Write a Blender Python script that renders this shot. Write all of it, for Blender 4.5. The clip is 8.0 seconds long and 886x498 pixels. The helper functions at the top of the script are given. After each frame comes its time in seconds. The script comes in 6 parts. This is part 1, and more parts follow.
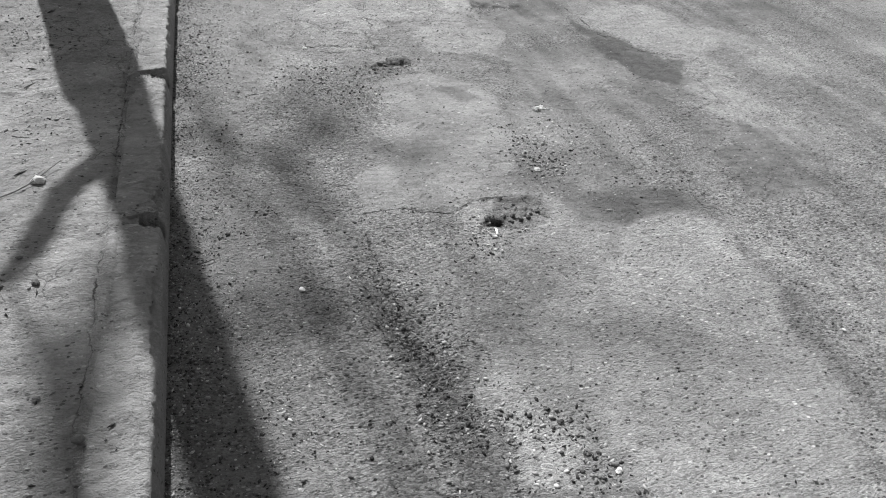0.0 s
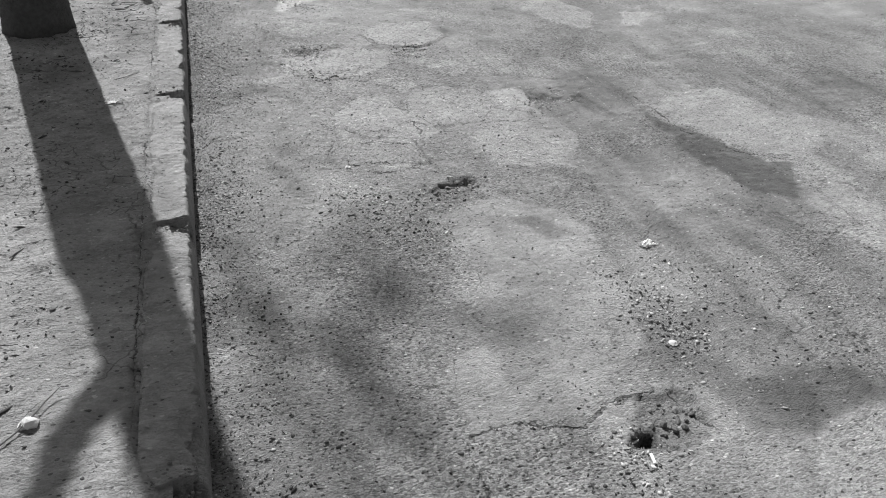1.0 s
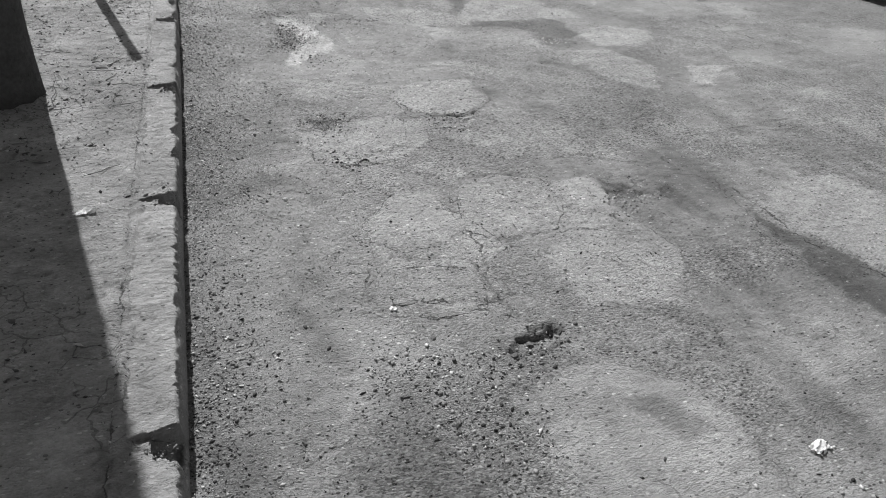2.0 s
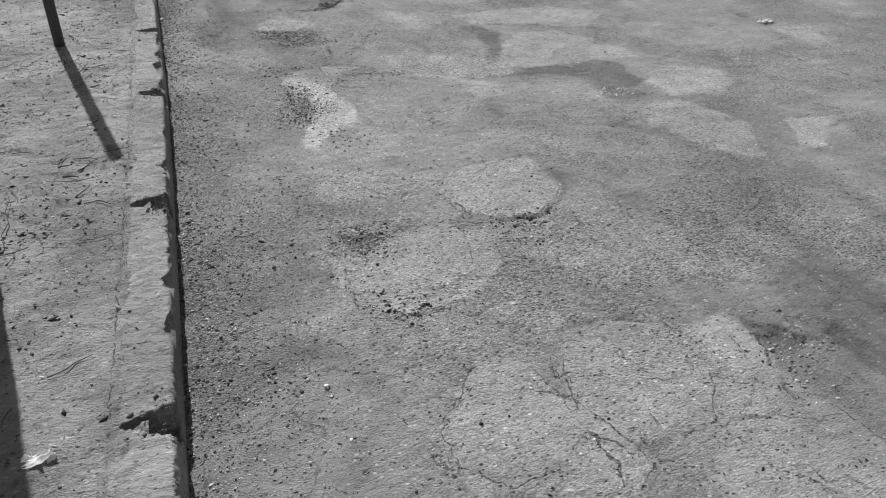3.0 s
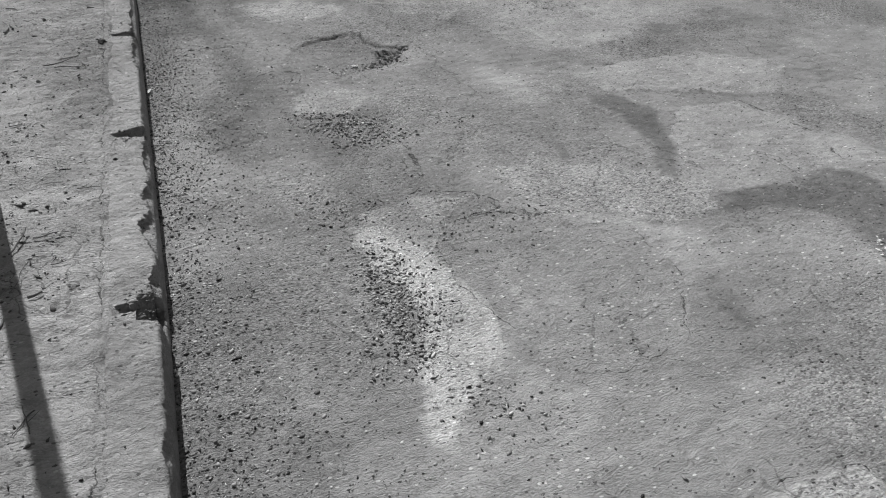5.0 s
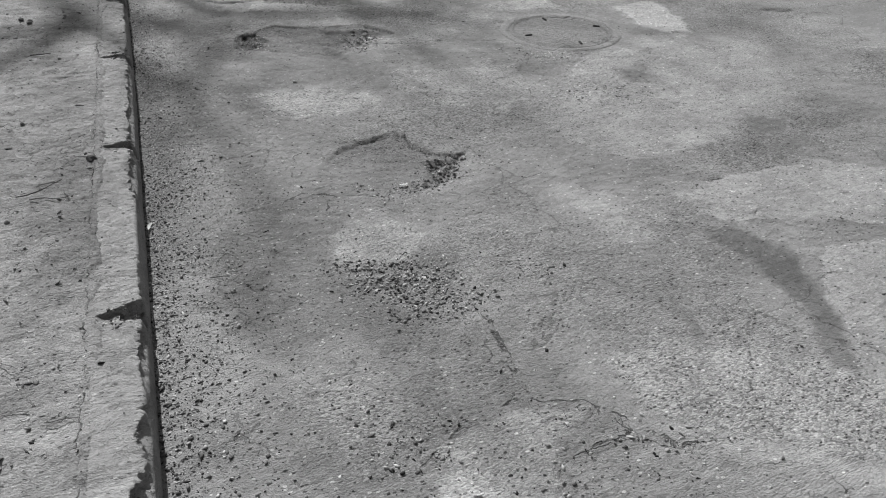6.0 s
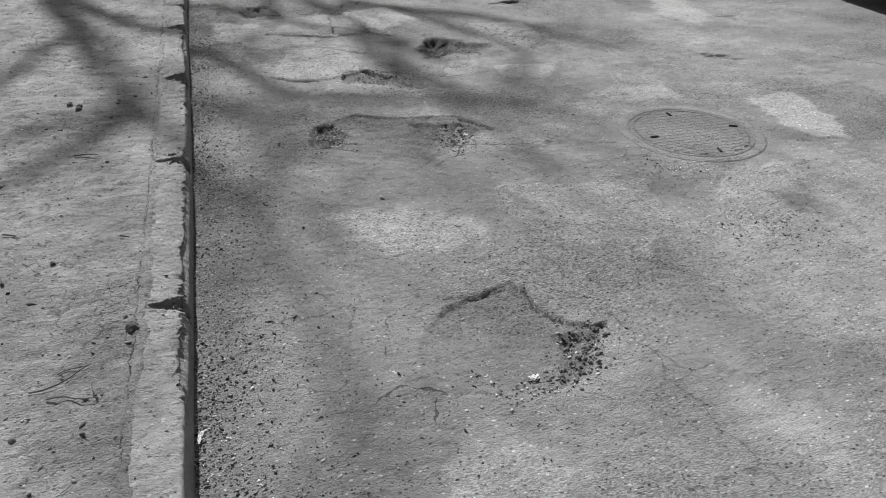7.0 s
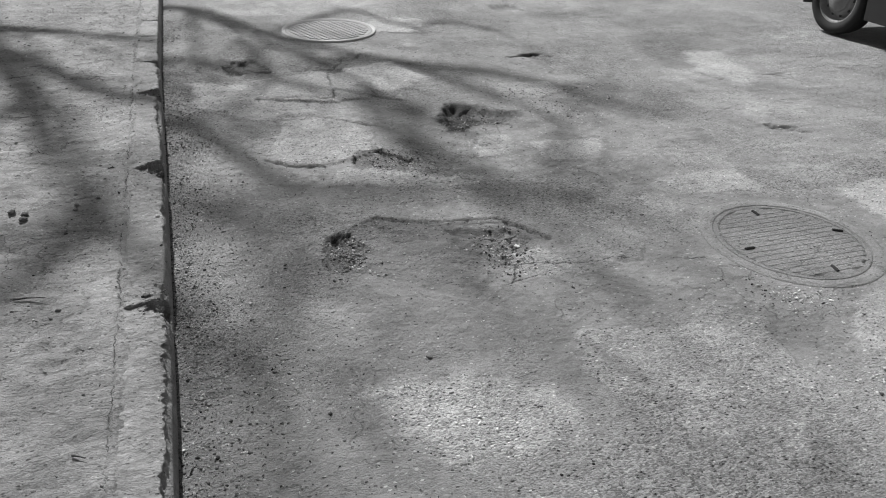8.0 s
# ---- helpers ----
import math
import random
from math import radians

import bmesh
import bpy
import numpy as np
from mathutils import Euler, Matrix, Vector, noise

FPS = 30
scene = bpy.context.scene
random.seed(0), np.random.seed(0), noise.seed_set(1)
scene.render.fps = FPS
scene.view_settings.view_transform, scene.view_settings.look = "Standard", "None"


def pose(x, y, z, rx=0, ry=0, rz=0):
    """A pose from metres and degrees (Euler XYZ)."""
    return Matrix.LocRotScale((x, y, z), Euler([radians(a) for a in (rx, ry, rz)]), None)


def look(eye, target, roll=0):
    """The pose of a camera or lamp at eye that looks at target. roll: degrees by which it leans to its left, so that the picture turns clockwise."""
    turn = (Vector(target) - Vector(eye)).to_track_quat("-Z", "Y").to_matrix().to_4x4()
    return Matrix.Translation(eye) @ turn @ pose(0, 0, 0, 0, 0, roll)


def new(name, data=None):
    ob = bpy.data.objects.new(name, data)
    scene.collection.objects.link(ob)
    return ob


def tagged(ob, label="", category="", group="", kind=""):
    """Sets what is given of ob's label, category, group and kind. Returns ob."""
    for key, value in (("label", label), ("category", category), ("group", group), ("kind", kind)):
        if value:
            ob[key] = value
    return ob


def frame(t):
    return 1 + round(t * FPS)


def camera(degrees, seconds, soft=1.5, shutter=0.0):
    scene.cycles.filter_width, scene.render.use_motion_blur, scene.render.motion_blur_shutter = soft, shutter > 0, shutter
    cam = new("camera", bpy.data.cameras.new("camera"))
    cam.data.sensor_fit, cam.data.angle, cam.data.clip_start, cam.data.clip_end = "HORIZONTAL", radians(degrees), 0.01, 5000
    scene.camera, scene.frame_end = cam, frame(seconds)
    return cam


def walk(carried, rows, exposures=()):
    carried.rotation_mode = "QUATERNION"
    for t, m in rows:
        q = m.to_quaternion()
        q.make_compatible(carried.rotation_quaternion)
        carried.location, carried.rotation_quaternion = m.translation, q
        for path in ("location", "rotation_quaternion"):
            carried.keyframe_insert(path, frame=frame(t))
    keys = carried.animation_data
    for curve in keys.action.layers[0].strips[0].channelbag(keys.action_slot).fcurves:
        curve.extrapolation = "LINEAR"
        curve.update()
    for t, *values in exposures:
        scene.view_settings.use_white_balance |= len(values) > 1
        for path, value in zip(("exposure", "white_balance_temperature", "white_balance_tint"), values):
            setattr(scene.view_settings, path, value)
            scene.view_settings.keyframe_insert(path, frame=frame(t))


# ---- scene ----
cam = camera(62.4, 8.0, soft=1.0)
EXPOSURE = 0.72
GAINS = [(0.0, 0.5), (1.0, 0.45), (2.0, 0.3), (3.5, 0.12), (5.5, 0.17), (7.0, 0.29), (8.0, 0.34)]
PATH = [
    (0, (0.28, 0.419, 1.377), (0.793, 1.956, 0.206), 4.8),
    (0.5, (0.231, 0.858, 1.382), (0.739, 2.447, 0.279), 3.8),
    (1, (0.164, 1.279, 1.399), (0.708, 2.864, 0.308), 3.2),
    (1.5, (0.173, 1.743, 1.391), (0.726, 3.348, 0.333), 3.6),
    (2, (0.187, 2.216, 1.396), (0.746, 3.812, 0.328), 3.8),
    (2.2, (0.179, 2.406, 1.404), (0.77, 3.999, 0.35), 3.9),
    (3.3, (0.218, 3.557, 1.431), (0.792, 5.131, 0.34), 0.4),
    (3.5, (0.203, 3.751, 1.431), (0.816, 5.304, 0.329), 0.2),
    (4, (0.206, 4.269, 1.416), (0.821, 5.8, 0.285), 0.6),
    (4.2, (0.211, 4.464, 1.424), (0.793, 5.997, 0.28), 1.6),
    (5.3, (0.253, 5.56, 1.427), (0.798, 7.069, 0.233), 1.1),
    (5.5, (0.258, 5.752, 1.432), (0.76, 7.251, 0.207), 2.6),
    (5.8, (0.287, 6.019, 1.447), (0.811, 7.577, 0.308), 1.2),
    (6, (0.28, 6.219, 1.461), (0.846, 7.778, 0.344), 0.9),
    (6.5, (0.298, 6.723, 1.484), (0.799, 8.33, 0.404), 1.4),
    (7, (0.276, 7.175, 1.518), (0.742, 8.812, 0.468), 1.2),
    (7.5, (0.227, 7.644, 1.537), (0.804, 9.261, 0.51), 0.8),
    (8, (0.218, 8.176, 1.544), (0.765, 9.815, 0.537), 2.2),
]
walk(cam, [(t, look(eye, target, roll)) for t, eye, target, roll in PATH], exposures=[(t, EXPOSURE + e) for t, e in GAINS])

# ---- light: a high clear sky and one sun ahead of the walk ----
SUN_UP = radians(42.0)
SHADE = Vector((0.206, -0.979))            # the way that shadows fall on the ground
REACH = 1.0 / math.tan(SUN_UP)             # length of a shadow for each metre of height

world = bpy.data.worlds.new("sky")
scene.world = world
world.use_nodes = True
wn, wl = world.node_tree.nodes, world.node_tree.links
wn.clear()
sky = wn.new("ShaderNodeTexSky")
sky.sky_type = "NISHITA"
sky.sun_disc = False
sky.sun_elevation = SUN_UP
sky.sun_rotation = math.atan2(-SHADE.x, -SHADE.y)
grey = wn.new("ShaderNodeRGBToBW")
back = wn.new("ShaderNodeBackground")
back.inputs["Strength"].default_value = 0.058
wout = wn.new("ShaderNodeOutputWorld")
wl.new(sky.outputs[0], grey.inputs[0])
wl.new(grey.outputs[0], back.inputs["Color"])
wl.new(back.outputs[0], wout.inputs[0])

sun = new("sun", bpy.data.lights.new("sun", "SUN"))
sun.data.energy = 3.6
sun.data.angle = radians(0.53)
sun.data.color = (1.0, 1.0, 1.0)
sun.matrix_world = look((-SHADE.x * math.cos(SUN_UP) * 40, -SHADE.y * math.cos(SUN_UP) * 40, math.sin(SUN_UP) * 40), (0, 0, 0))


# ---- materials: the picture has no colour, so all of them are neutral ----
def nodes_of(mat):
    mat.use_nodes = True
    t = mat.node_tree
    return t.nodes, t.links, t.nodes["Principled BSDF"]


def maths(n, l, op, a, b, clamp=False):
    m = n.new("ShaderNodeMath")
    m.operation = op
    m.use_clamp = clamp
    for k, v in ((0, a), (1, b)):
        if isinstance(v, (int, float)):
            m.inputs[k].default_value = v
        else:
            l.new(v, m.inputs[k])
    return m.outputs[0]


def noise_node(n, l, co, scale, detail=3.0, rough=0.55):
    x = n.new("ShaderNodeTexNoise")
    x.inputs["Scale"].default_value = scale
    x.inputs["Detail"].default_value = detail
    x.inputs["Roughness"].default_value = rough
    l.new(co, x.inputs["Vector"])
    return x.outputs["Fac"]


def attribute(n, name):
    a = n.new("ShaderNodeAttribute")
    a.attribute_name = name
    return a.outputs["Fac"]


def stretched(n, l, co, sx, sy):
    m = n.new("ShaderNodeMapping")
    m.inputs["Scale"].default_value = (sx, sy, 1.0)
    l.new(co, m.inputs["Vector"])
    return m.outputs[0]


def centred(n, l, v, amount):
    return maths(n, l, "MULTIPLY", maths(n, l, "SUBTRACT", v, 0.5), amount)


def ground_material(name, grainy, specks, relief_depth, cracks=0.0, web_scale=9.0, thin=0.028, seams=False, fineness=1.0, ridges=1.2):
    """Dusty worn ground: 'tone' is how light a place's colour is, wear and stain included, 'coarse' how bare its stones
    lie.
    """
    mat = bpy.data.materials.new(name)
    n, l, b = nodes_of(mat)
    co = n.new("ShaderNodeTexCoord").outputs["Object"]
    tone, coarse = attribute(n, "tone"), attribute(n, "coarse")
    # stretched across the sun's way, so the colour noise imitates long micro shadows
    streaked = stretched(n, l, co, 0.4, 1.0)
    vor = n.new("ShaderNodeTexVoronoi")
    vor.inputs["Scale"].default_value = 170.0
    l.new(stretched(n, l, co, 0.7, 1.0), vor.inputs["Vector"])
    grain = n.new("ShaderNodeSeparateColor")
    l.new(vor.outputs["Color"], grain.inputs[0])
    stone = maths(n, l, "MULTIPLY", maths(n, l, "SUBTRACT", grain.outputs[0], 0.5), maths(n, l, "ADD", maths(n, l, "MULTIPLY", coarse, 0.75 * grainy), 0.12 * grainy))
    fine = centred(n, l, noise_node(n, l, streaked, 330.0, 2.0, 0.75), 0.8 * grainy)
    bareness = maths(n, l, "ADD", maths(n, l, "MULTIPLY", coarse, 0.75), 0.55)
    fine = maths(n, l, "MULTIPLY", fine, bareness)
    mid = centred(n, l, noise_node(n, l, streaked, 60.0, 4.0, 0.7), 0.7)
    wide = centred(n, l, noise_node(n, l, co, 7.0, 4.0, 0.6), 0.45)
    total = maths(n, l, "ADD", maths(n, l, "ADD", stone, fine), maths(n, l, "ADD", mid, wide))
    # pits whose dark colour stands in for grit shadows, and a few bright chips of stone
    pit = n.new("ShaderNodeTexVoronoi")
    pit.inputs["Scale"].default_value = 110.0
    l.new(stretched(n, l, co, 0.6, 1.0), pit.inputs["Vector"])
    kind = n.new("ShaderNodeSeparateColor")
    l.new(pit.outputs["Color"], kind.inputs[0])
    core = maths(n, l, "LESS_THAN", pit.outputs["Distance"], 0.38)
    where = maths(n, l, "MULTIPLY", maths(n, l, "SUBTRACT", noise_node(n, l, co, 4.0, 4.0, 0.65), 0.32), specks, True)
    where = maths(n, l, "MULTIPLY", where, maths(n, l, "MULTIPLY", maths(n, l, "SUBTRACT", bareness, 0.42), 1.5))
    dark = maths(n, l, "MULTIPLY", core, maths(n, l, "LESS_THAN", kind.outputs[1], where))
    light = maths(n, l, "MULTIPLY", core, maths(n, l, "GREATER_THAN", kind.outputs[2], 0.958))
    total = maths(n, l, "SUBTRACT", total, maths(n, l, "MULTIPLY", dark, 0.58))
    total = maths(n, l, "ADD", total, maths(n, l, "MULTIPLY", light, 0.75 * grainy))
    relief = maths(n, l, "ADD", maths(n, l, "MULTIPLY", noise_node(n, l, streaked, 230.0, 3.0, 0.8), 2.0 * fineness), maths(n, l, "MULTIPLY", noise_node(n, l, streaked, 85.0, 4.0, 0.8), 1.2 * fineness))
    crust = noise_node(n, l, stretched(n, l, co, 0.55, 1.0), 30.0, 5.0, 0.72)
    relief = maths(n, l, "ADD", relief, maths(n, l, "MULTIPLY", crust, ridges))
    relief = maths(n, l, "MULTIPLY", relief, bareness)
    # thin flakes of the top coat, with broken edges
    flake = noise_node(n, l, stretched(n, l, co, 0.5, 1.0), 19.0, 6.0, 0.75)
    flake = maths(n, l, "MULTIPLY", maths(n, l, "SUBTRACT", flake, 0.53), 22.0, True)
    relief = maths(n, l, "ADD", relief, maths(n, l, "MULTIPLY", flake, 0.34))
    relief = maths(n, l, "SUBTRACT", relief, maths(n, l, "MULTIPLY", dark, 0.8))
    bare = maths(n, l, "MULTIPLY", maths(n, l, "SUBTRACT", 0.6, vor.outputs["Distance"]), maths(n, l, "MULTIPLY", coarse, 0.7))
    relief = maths(n, l, "ADD", relief, bare)
    if cracks:
        web = n.new("ShaderNodeTexVoronoi")
        web.feature = "DISTANCE_TO_EDGE"
        web.inputs["Scale"].default_value = web_scale
        warp = n.new("ShaderNodeVectorMath")
        warp.operation = "ADD"
        wob = n.new("ShaderNodeTexNoise")
        wob.inputs["Scale"].default_value = 14.0
        l.new(co, wob.inputs["Vector"])
        small = n.new("ShaderNodeVectorMath")
        small.operation = "SCALE"
        small.inputs["Scale"].default_value = 0.09
        l.new(wob.outputs["Color"], small.inputs[0])
        l.new(co, warp.inputs[0])
        l.new(small.outputs[0], warp.inputs[1])
        l.new(warp.outputs[0], web.inputs["Vector"])
        line = maths(n, l, "LESS_THAN", web.outputs["Distance"], thin)
        zone = maths(n, l, "GREATER_THAN", noise_node(n, l, co, 1.7, 2.0, 0.5), 0.57)
        line = maths(n, l, "MULTIPLY", line, zone)
        total = maths(n, l, "SUBTRACT", total, maths(n, l, "MULTIPLY", line, cracks))
        relief = maths(n, l, "SUBTRACT", relief, maths(n, l, "MULTIPLY", line, 1.2))
    if seams:
        # hairline gaps round the pieces of the top coat, crumbling wider here and there
        wobble = maths(n, l, "ADD", centred(n, l, noise_node(n, l, co, 45.0, 3.0, 0.7), 0.022), centred(n, l, noise_node(n, l, co, 13.0, 2.0, 0.5), 0.045))
        off = maths(n, l, "ABSOLUTE", maths(n, l, "ADD", attribute(n, "seam"), wobble), 0.0)
        wide = maths(n, l, "MULTIPLY", maths(n, l, "MULTIPLY", maths(n, l, "SUBTRACT", noise_node(n, l, co, 6.0, 5.0, 0.75), 0.42), 0.052, True), attribute(n, "gap"))
        open_gap = maths(n, l, "MULTIPLY", maths(n, l, "SUBTRACT", wide, off), 400.0, True)
        open_gap = maths(n, l, "MULTIPLY", open_gap, maths(n, l, "GREATER_THAN", attribute(n, "gap"), 0.02))
        total = maths(n, l, "SUBTRACT", total, maths(n, l, "MULTIPLY", open_gap, 0.6))
        relief = maths(n, l, "SUBTRACT", relief, maths(n, l, "MULTIPLY", open_gap, 1.0))
    value = maths(n, l, "MULTIPLY", tone, maths(n, l, "ADD", total, 1.0))
    l.new(maths(n, l, "MAXIMUM", value, 0.02), b.inputs["Base Color"])
    b.inputs["Roughness"].default_value = 0.88
    b.inputs["Specular IOR Level"].default_value = 0.3
    bump = n.new("ShaderNodeBump")
    bump.inputs["Strength"].default_value = 0.9
    bump.inputs["Distance"].default_value = relief_depth
    l.new(relief, bump.inputs["Height"])
    l.new(bump.outputs[0], b.inputs["Normal"])
    return mat


def plain_material(name, base, spread=0.3, scale=30.0, rough=0.8, bump=0.4, distance=0.004, metal=0.0, per_object=0.0, per_island=0.0, fine=4.0):
    """A neutral surface with two scales of mottling and a fine relief."""
    mat = bpy.data.materials.new(name)
    n, l, b = nodes_of(mat)
    co = n.new("ShaderNodeTexCoord").outputs["Object"]
    a = maths(n, l, "MULTIPLY", maths(n, l, "SUBTRACT", noise_node(n, l, co, scale, 4.0, 0.6), 0.5), spread * 2)
    c = maths(n, l, "MULTIPLY", maths(n, l, "SUBTRACT", noise_node(n, l, co, scale * fine, 3.0, 0.6), 0.5), spread * 1.6)
    total = maths(n, l, "ADD", maths(n, l, "ADD", a, c), 1.0)
    if per_object:
        r = n.new("ShaderNodeObjectInfo").outputs["Random"]
        total = maths(n, l, "ADD", total, maths(n, l, "MULTIPLY", maths(n, l, "SUBTRACT", r, 0.5), per_object * 2))
    if per_island:
        r = n.new("ShaderNodeNewGeometry").outputs["Random Per Island"]
        total = maths(n, l, "ADD", total, maths(n, l, "MULTIPLY", maths(n, l, "SUBTRACT", maths(n, l, "POWER", r, 1.6), 0.38), per_island * 2))
    value = maths(n, l, "MAXIMUM", maths(n, l, "MULTIPLY", total, base), 0.012)
    l.new(value, b.inputs["Base Color"])
    b.inputs["Roughness"].default_value = rough
    b.inputs["Metallic"].default_value = metal
    b.inputs["Specular IOR Level"].default_value = 0.35
    if bump:
        bp = n.new("ShaderNodeBump")
        bp.inputs["Strength"].default_value = bump
        bp.inputs["Distance"].default_value = distance
        l.new(noise_node(n, l, co, scale * fine, 4.0, 0.65), bp.inputs["Height"])
        l.new(bp.outputs[0], b.inputs["Normal"])
    return mat


ASPHALT = ground_material("worn_asphalt", 1.12, 1.3, 0.0105, 0.3, 3.0, 0.011, True)
PAVING = ground_material("dusty_pavement", 0.7, 1.2, 0.017, 0.4, 9.0, 0.022, True, 0.4, 1.6)
KERBING = ground_material("worn_concrete", 0.6, 0.9, 0.014, fineness=0.45, ridges=2.0)
GRAVEL = plain_material("loose_gravel", 0.19, 0.2, 90.0, 0.85, 0.0, per_island=1.25)
LITTER_AND_SHADE = plain_material("dark_litter_and_shade", 0.07, 0.3, 90.0, 0.9, 0.0, per_island=0.5)
RUBBLE = plain_material("broken_asphalt", 0.12, 0.35, 60.0, 0.9, 0.6, 0.003, per_object=0.5)
BARK = plain_material("bark", 0.06, 0.5, 14.0, 0.95, 1.0, 0.02)
TWIG = plain_material("dry_twig", 0.1, 0.4, 60.0, 0.9, 0.3, 0.002, per_object=0.5)
IRON = plain_material("dusty_cast_iron", 0.235, 0.3, 14.0, 0.85, 0.6, 0.003, fine=9.0)
IRON_WORN = plain_material("cast_iron_worn_bright", 0.36, 0.3, 25.0, 0.7, 0.4, 0.002)
# near-black colour that stands in for the shade inside small openings
HOLE = plain_material("opening_shade", 0.025, 0.2, 40.0, 0.95, 0.2)
PAINT_DARK = plain_material("dark_car_paint", 0.03, 0.05, 3.0, 0.25, 0.0)
PAINT_GREY = plain_material("grey_car_paint", 0.09, 0.05, 3.0, 0.25, 0.0)
RUBBER = plain_material("tyre_rubber", 0.013, 0.25, 40.0, 0.8, 0.3)
PLASTIC = plain_material("black_plastic", 0.02, 0.2, 20.0, 0.6, 0.2)
STEEL = plain_material("wheel_steel", 0.16, 0.2, 25.0, 0.6, 0.1)
POST = plain_material("painted_post", 0.06, 0.25, 25.0, 0.6, 0.3)
PAPER = plain_material("white_paper", 0.8, 0.08, 40.0, 0.9, 0.3)
PALE_STONE = plain_material("pale_stone", 0.5, 0.15, 40.0, 0.9, 0.4)
GLASS = bpy.data.materials.new("window_glass")
gn, gl, gb = nodes_of(GLASS)
gb.inputs["Base Color"].default_value = (0.02, 0.02, 0.02, 1)
gb.inputs["Roughness"].default_value = 0.04
gb.inputs["Transmission Weight"].default_value = 0.6


# ---- helpers of shape ----
def part(name, bm, material, parent=None, label=""):
    """Links a bmesh as one mesh object, under a thing or a part."""
    me = bpy.data.meshes.new(name)
    bm.normal_update()
    bm.to_mesh(me)
    bm.free()
    me.materials.append(material)
    ob = new(name, me)
    if parent:
        ob.parent = parent
    return tagged(ob, label) if label else ob


def smooth(ob):
    ob.data.polygons.foreach_set("use_smooth", np.ones(len(ob.data.polygons), bool))
    return ob


TABLE = np.random.RandomState(5).rand(256, 256)


def value_noise(x, y, scale, seed=0):
    """Smooth noise from 0 to 1; scale in bumps for each metre."""
    u, v = x * scale + seed * 17.31 + 900, y * scale + seed * 7.77 + 900
    i, j = np.floor(u).astype(int), np.floor(v).astype(int)
    f, g = u - i, v - j
    f, g = f * f * (3 - 2 * f), g * g * (3 - 2 * g)
    a, b = TABLE[i & 255, j & 255], TABLE[(i + 1) & 255, j & 255]
    c, d = TABLE[i & 255, (j + 1) & 255], TABLE[(i + 1) & 255, (j + 1) & 255]
    return (a * (1 - f) + b * f) * (1 - g) + (c * (1 - f) + d * f) * g


def fbm(x, y, scale, seed=0, octaves=4):
    total, weight = 0.0, 0.0
    for k in range(octaves):
        total = total + value_noise(x, y, scale * 2 ** k, seed + k) * 0.55 ** k
        weight += 0.55 ** k
    return total / weight


def outline_distance(x, y, shape, closed=True):
    """Distance in metres from points to an outline, negative inside it."""
    best, inside = np.full(x.shape, 1e9), np.zeros(x.shape, bool)
    pairs = list(zip(shape, shape[1:] + shape[:1])) if closed else list(zip(shape, shape[1:]))
    for (ax, ay), (bx, by) in pairs:
        ex, ey = bx - ax, by - ay
        k = np.clip(((x - ax) * ex + (y - ay) * ey) / max(ex * ex + ey * ey, 1e-9), 0, 1)
        best = np.minimum(best, np.hypot(x - ax - k * ex, y - ay - k * ey))
        if closed:
            cross = (ay > y) != (by > y)
            inside ^= cross & (x < ex * (y - ay) / (ey if ey else 1e-9) + ax)
    return np.where(inside, -best, best) if closed else best


def line_offset(x, y, line):
    """Distance to a line in metres, with the sign of the side."""
    best, sign = np.full(x.shape, 1e9), np.ones(x.shape)
    for (ax, ay), (bx, by) in zip(line, line[1:]):
        ex, ey = bx - ax, by - ay
        k = np.clip(((x - ax) * ex + (y - ay) * ey) / max(ex * ex + ey * ey, 1e-9), 0, 1)
        d = np.hypot(x - ax - k * ex, y - ay - k * ey)
        near = d < best
        best = np.where(near, d, best)
        sign = np.where(near, np.sign(ex * (y - ay) - ey * (x - ax)), sign)
    return best * np.where(sign == 0, 1, sign)


def step(d, soft):
    """1 inside, 0 outside, with an edge as wide as soft."""
    k = np.clip(0.5 - d / soft, 0, 1)
    return k * k * (3 - 2 * k)


def kerb_line(y):
    """The kerb's face, nearly straight, drifting off a little at the far end."""
    return np.interp(y, [-50, 1.0, 2.4, 3.5, 4.5, 6.0, 7.0, 8.0, 9.0, 10.0, 11.0, 12.0, 13.5, 15, 60], [0.05, 0.046, 0.036, 0.028, 0.027, 0.036, 0.036, 0.022, 0.001, -0.014, -0.04, -0.07, -0.115, -0.14, -0.6])


def sheet(name, xs, ys, height, values, material):
    """A ground sheet on a grid, with a height and attributes at each point."""
    gx, gy = np.meshgrid(xs, ys)
    gx = gx + kerb_line(gy)
    flat_x, flat_y = gx.ravel(), gy.ravel()
    z = height(flat_x, flat_y)
    nx, ny = len(xs), len(ys)
    idx = np.arange(nx * ny).reshape(ny, nx)
    quads = np.stack([idx[:-1, :-1], idx[:-1, 1:], idx[1:, 1:], idx[1:, :-1]], -1).reshape(-1, 4)
    me = bpy.data.meshes.new(name)
    me.vertices.add(nx * ny)
    me.vertices.foreach_set("co", np.stack([flat_x, flat_y, z], -1).astype(np.float32).ravel())
    me.loops.add(quads.size)
    me.loops.foreach_set("vertex_index", quads.ravel().astype(np.int32))
    me.polygons.add(len(quads))
    me.polygons.foreach_set("loop_start", np.arange(0, quads.size, 4, dtype=np.int32))
    me.update(calc_edges=True)
    for key, v in values(flat_x, flat_y).items():
        me.attributes.new(key, "FLOAT", "POINT").data.foreach_set("value", v.astype(np.float32))
    me.polygons.foreach_set("use_smooth", np.ones(len(quads), bool))
    me.materials.append(material)
    return new(name, me)


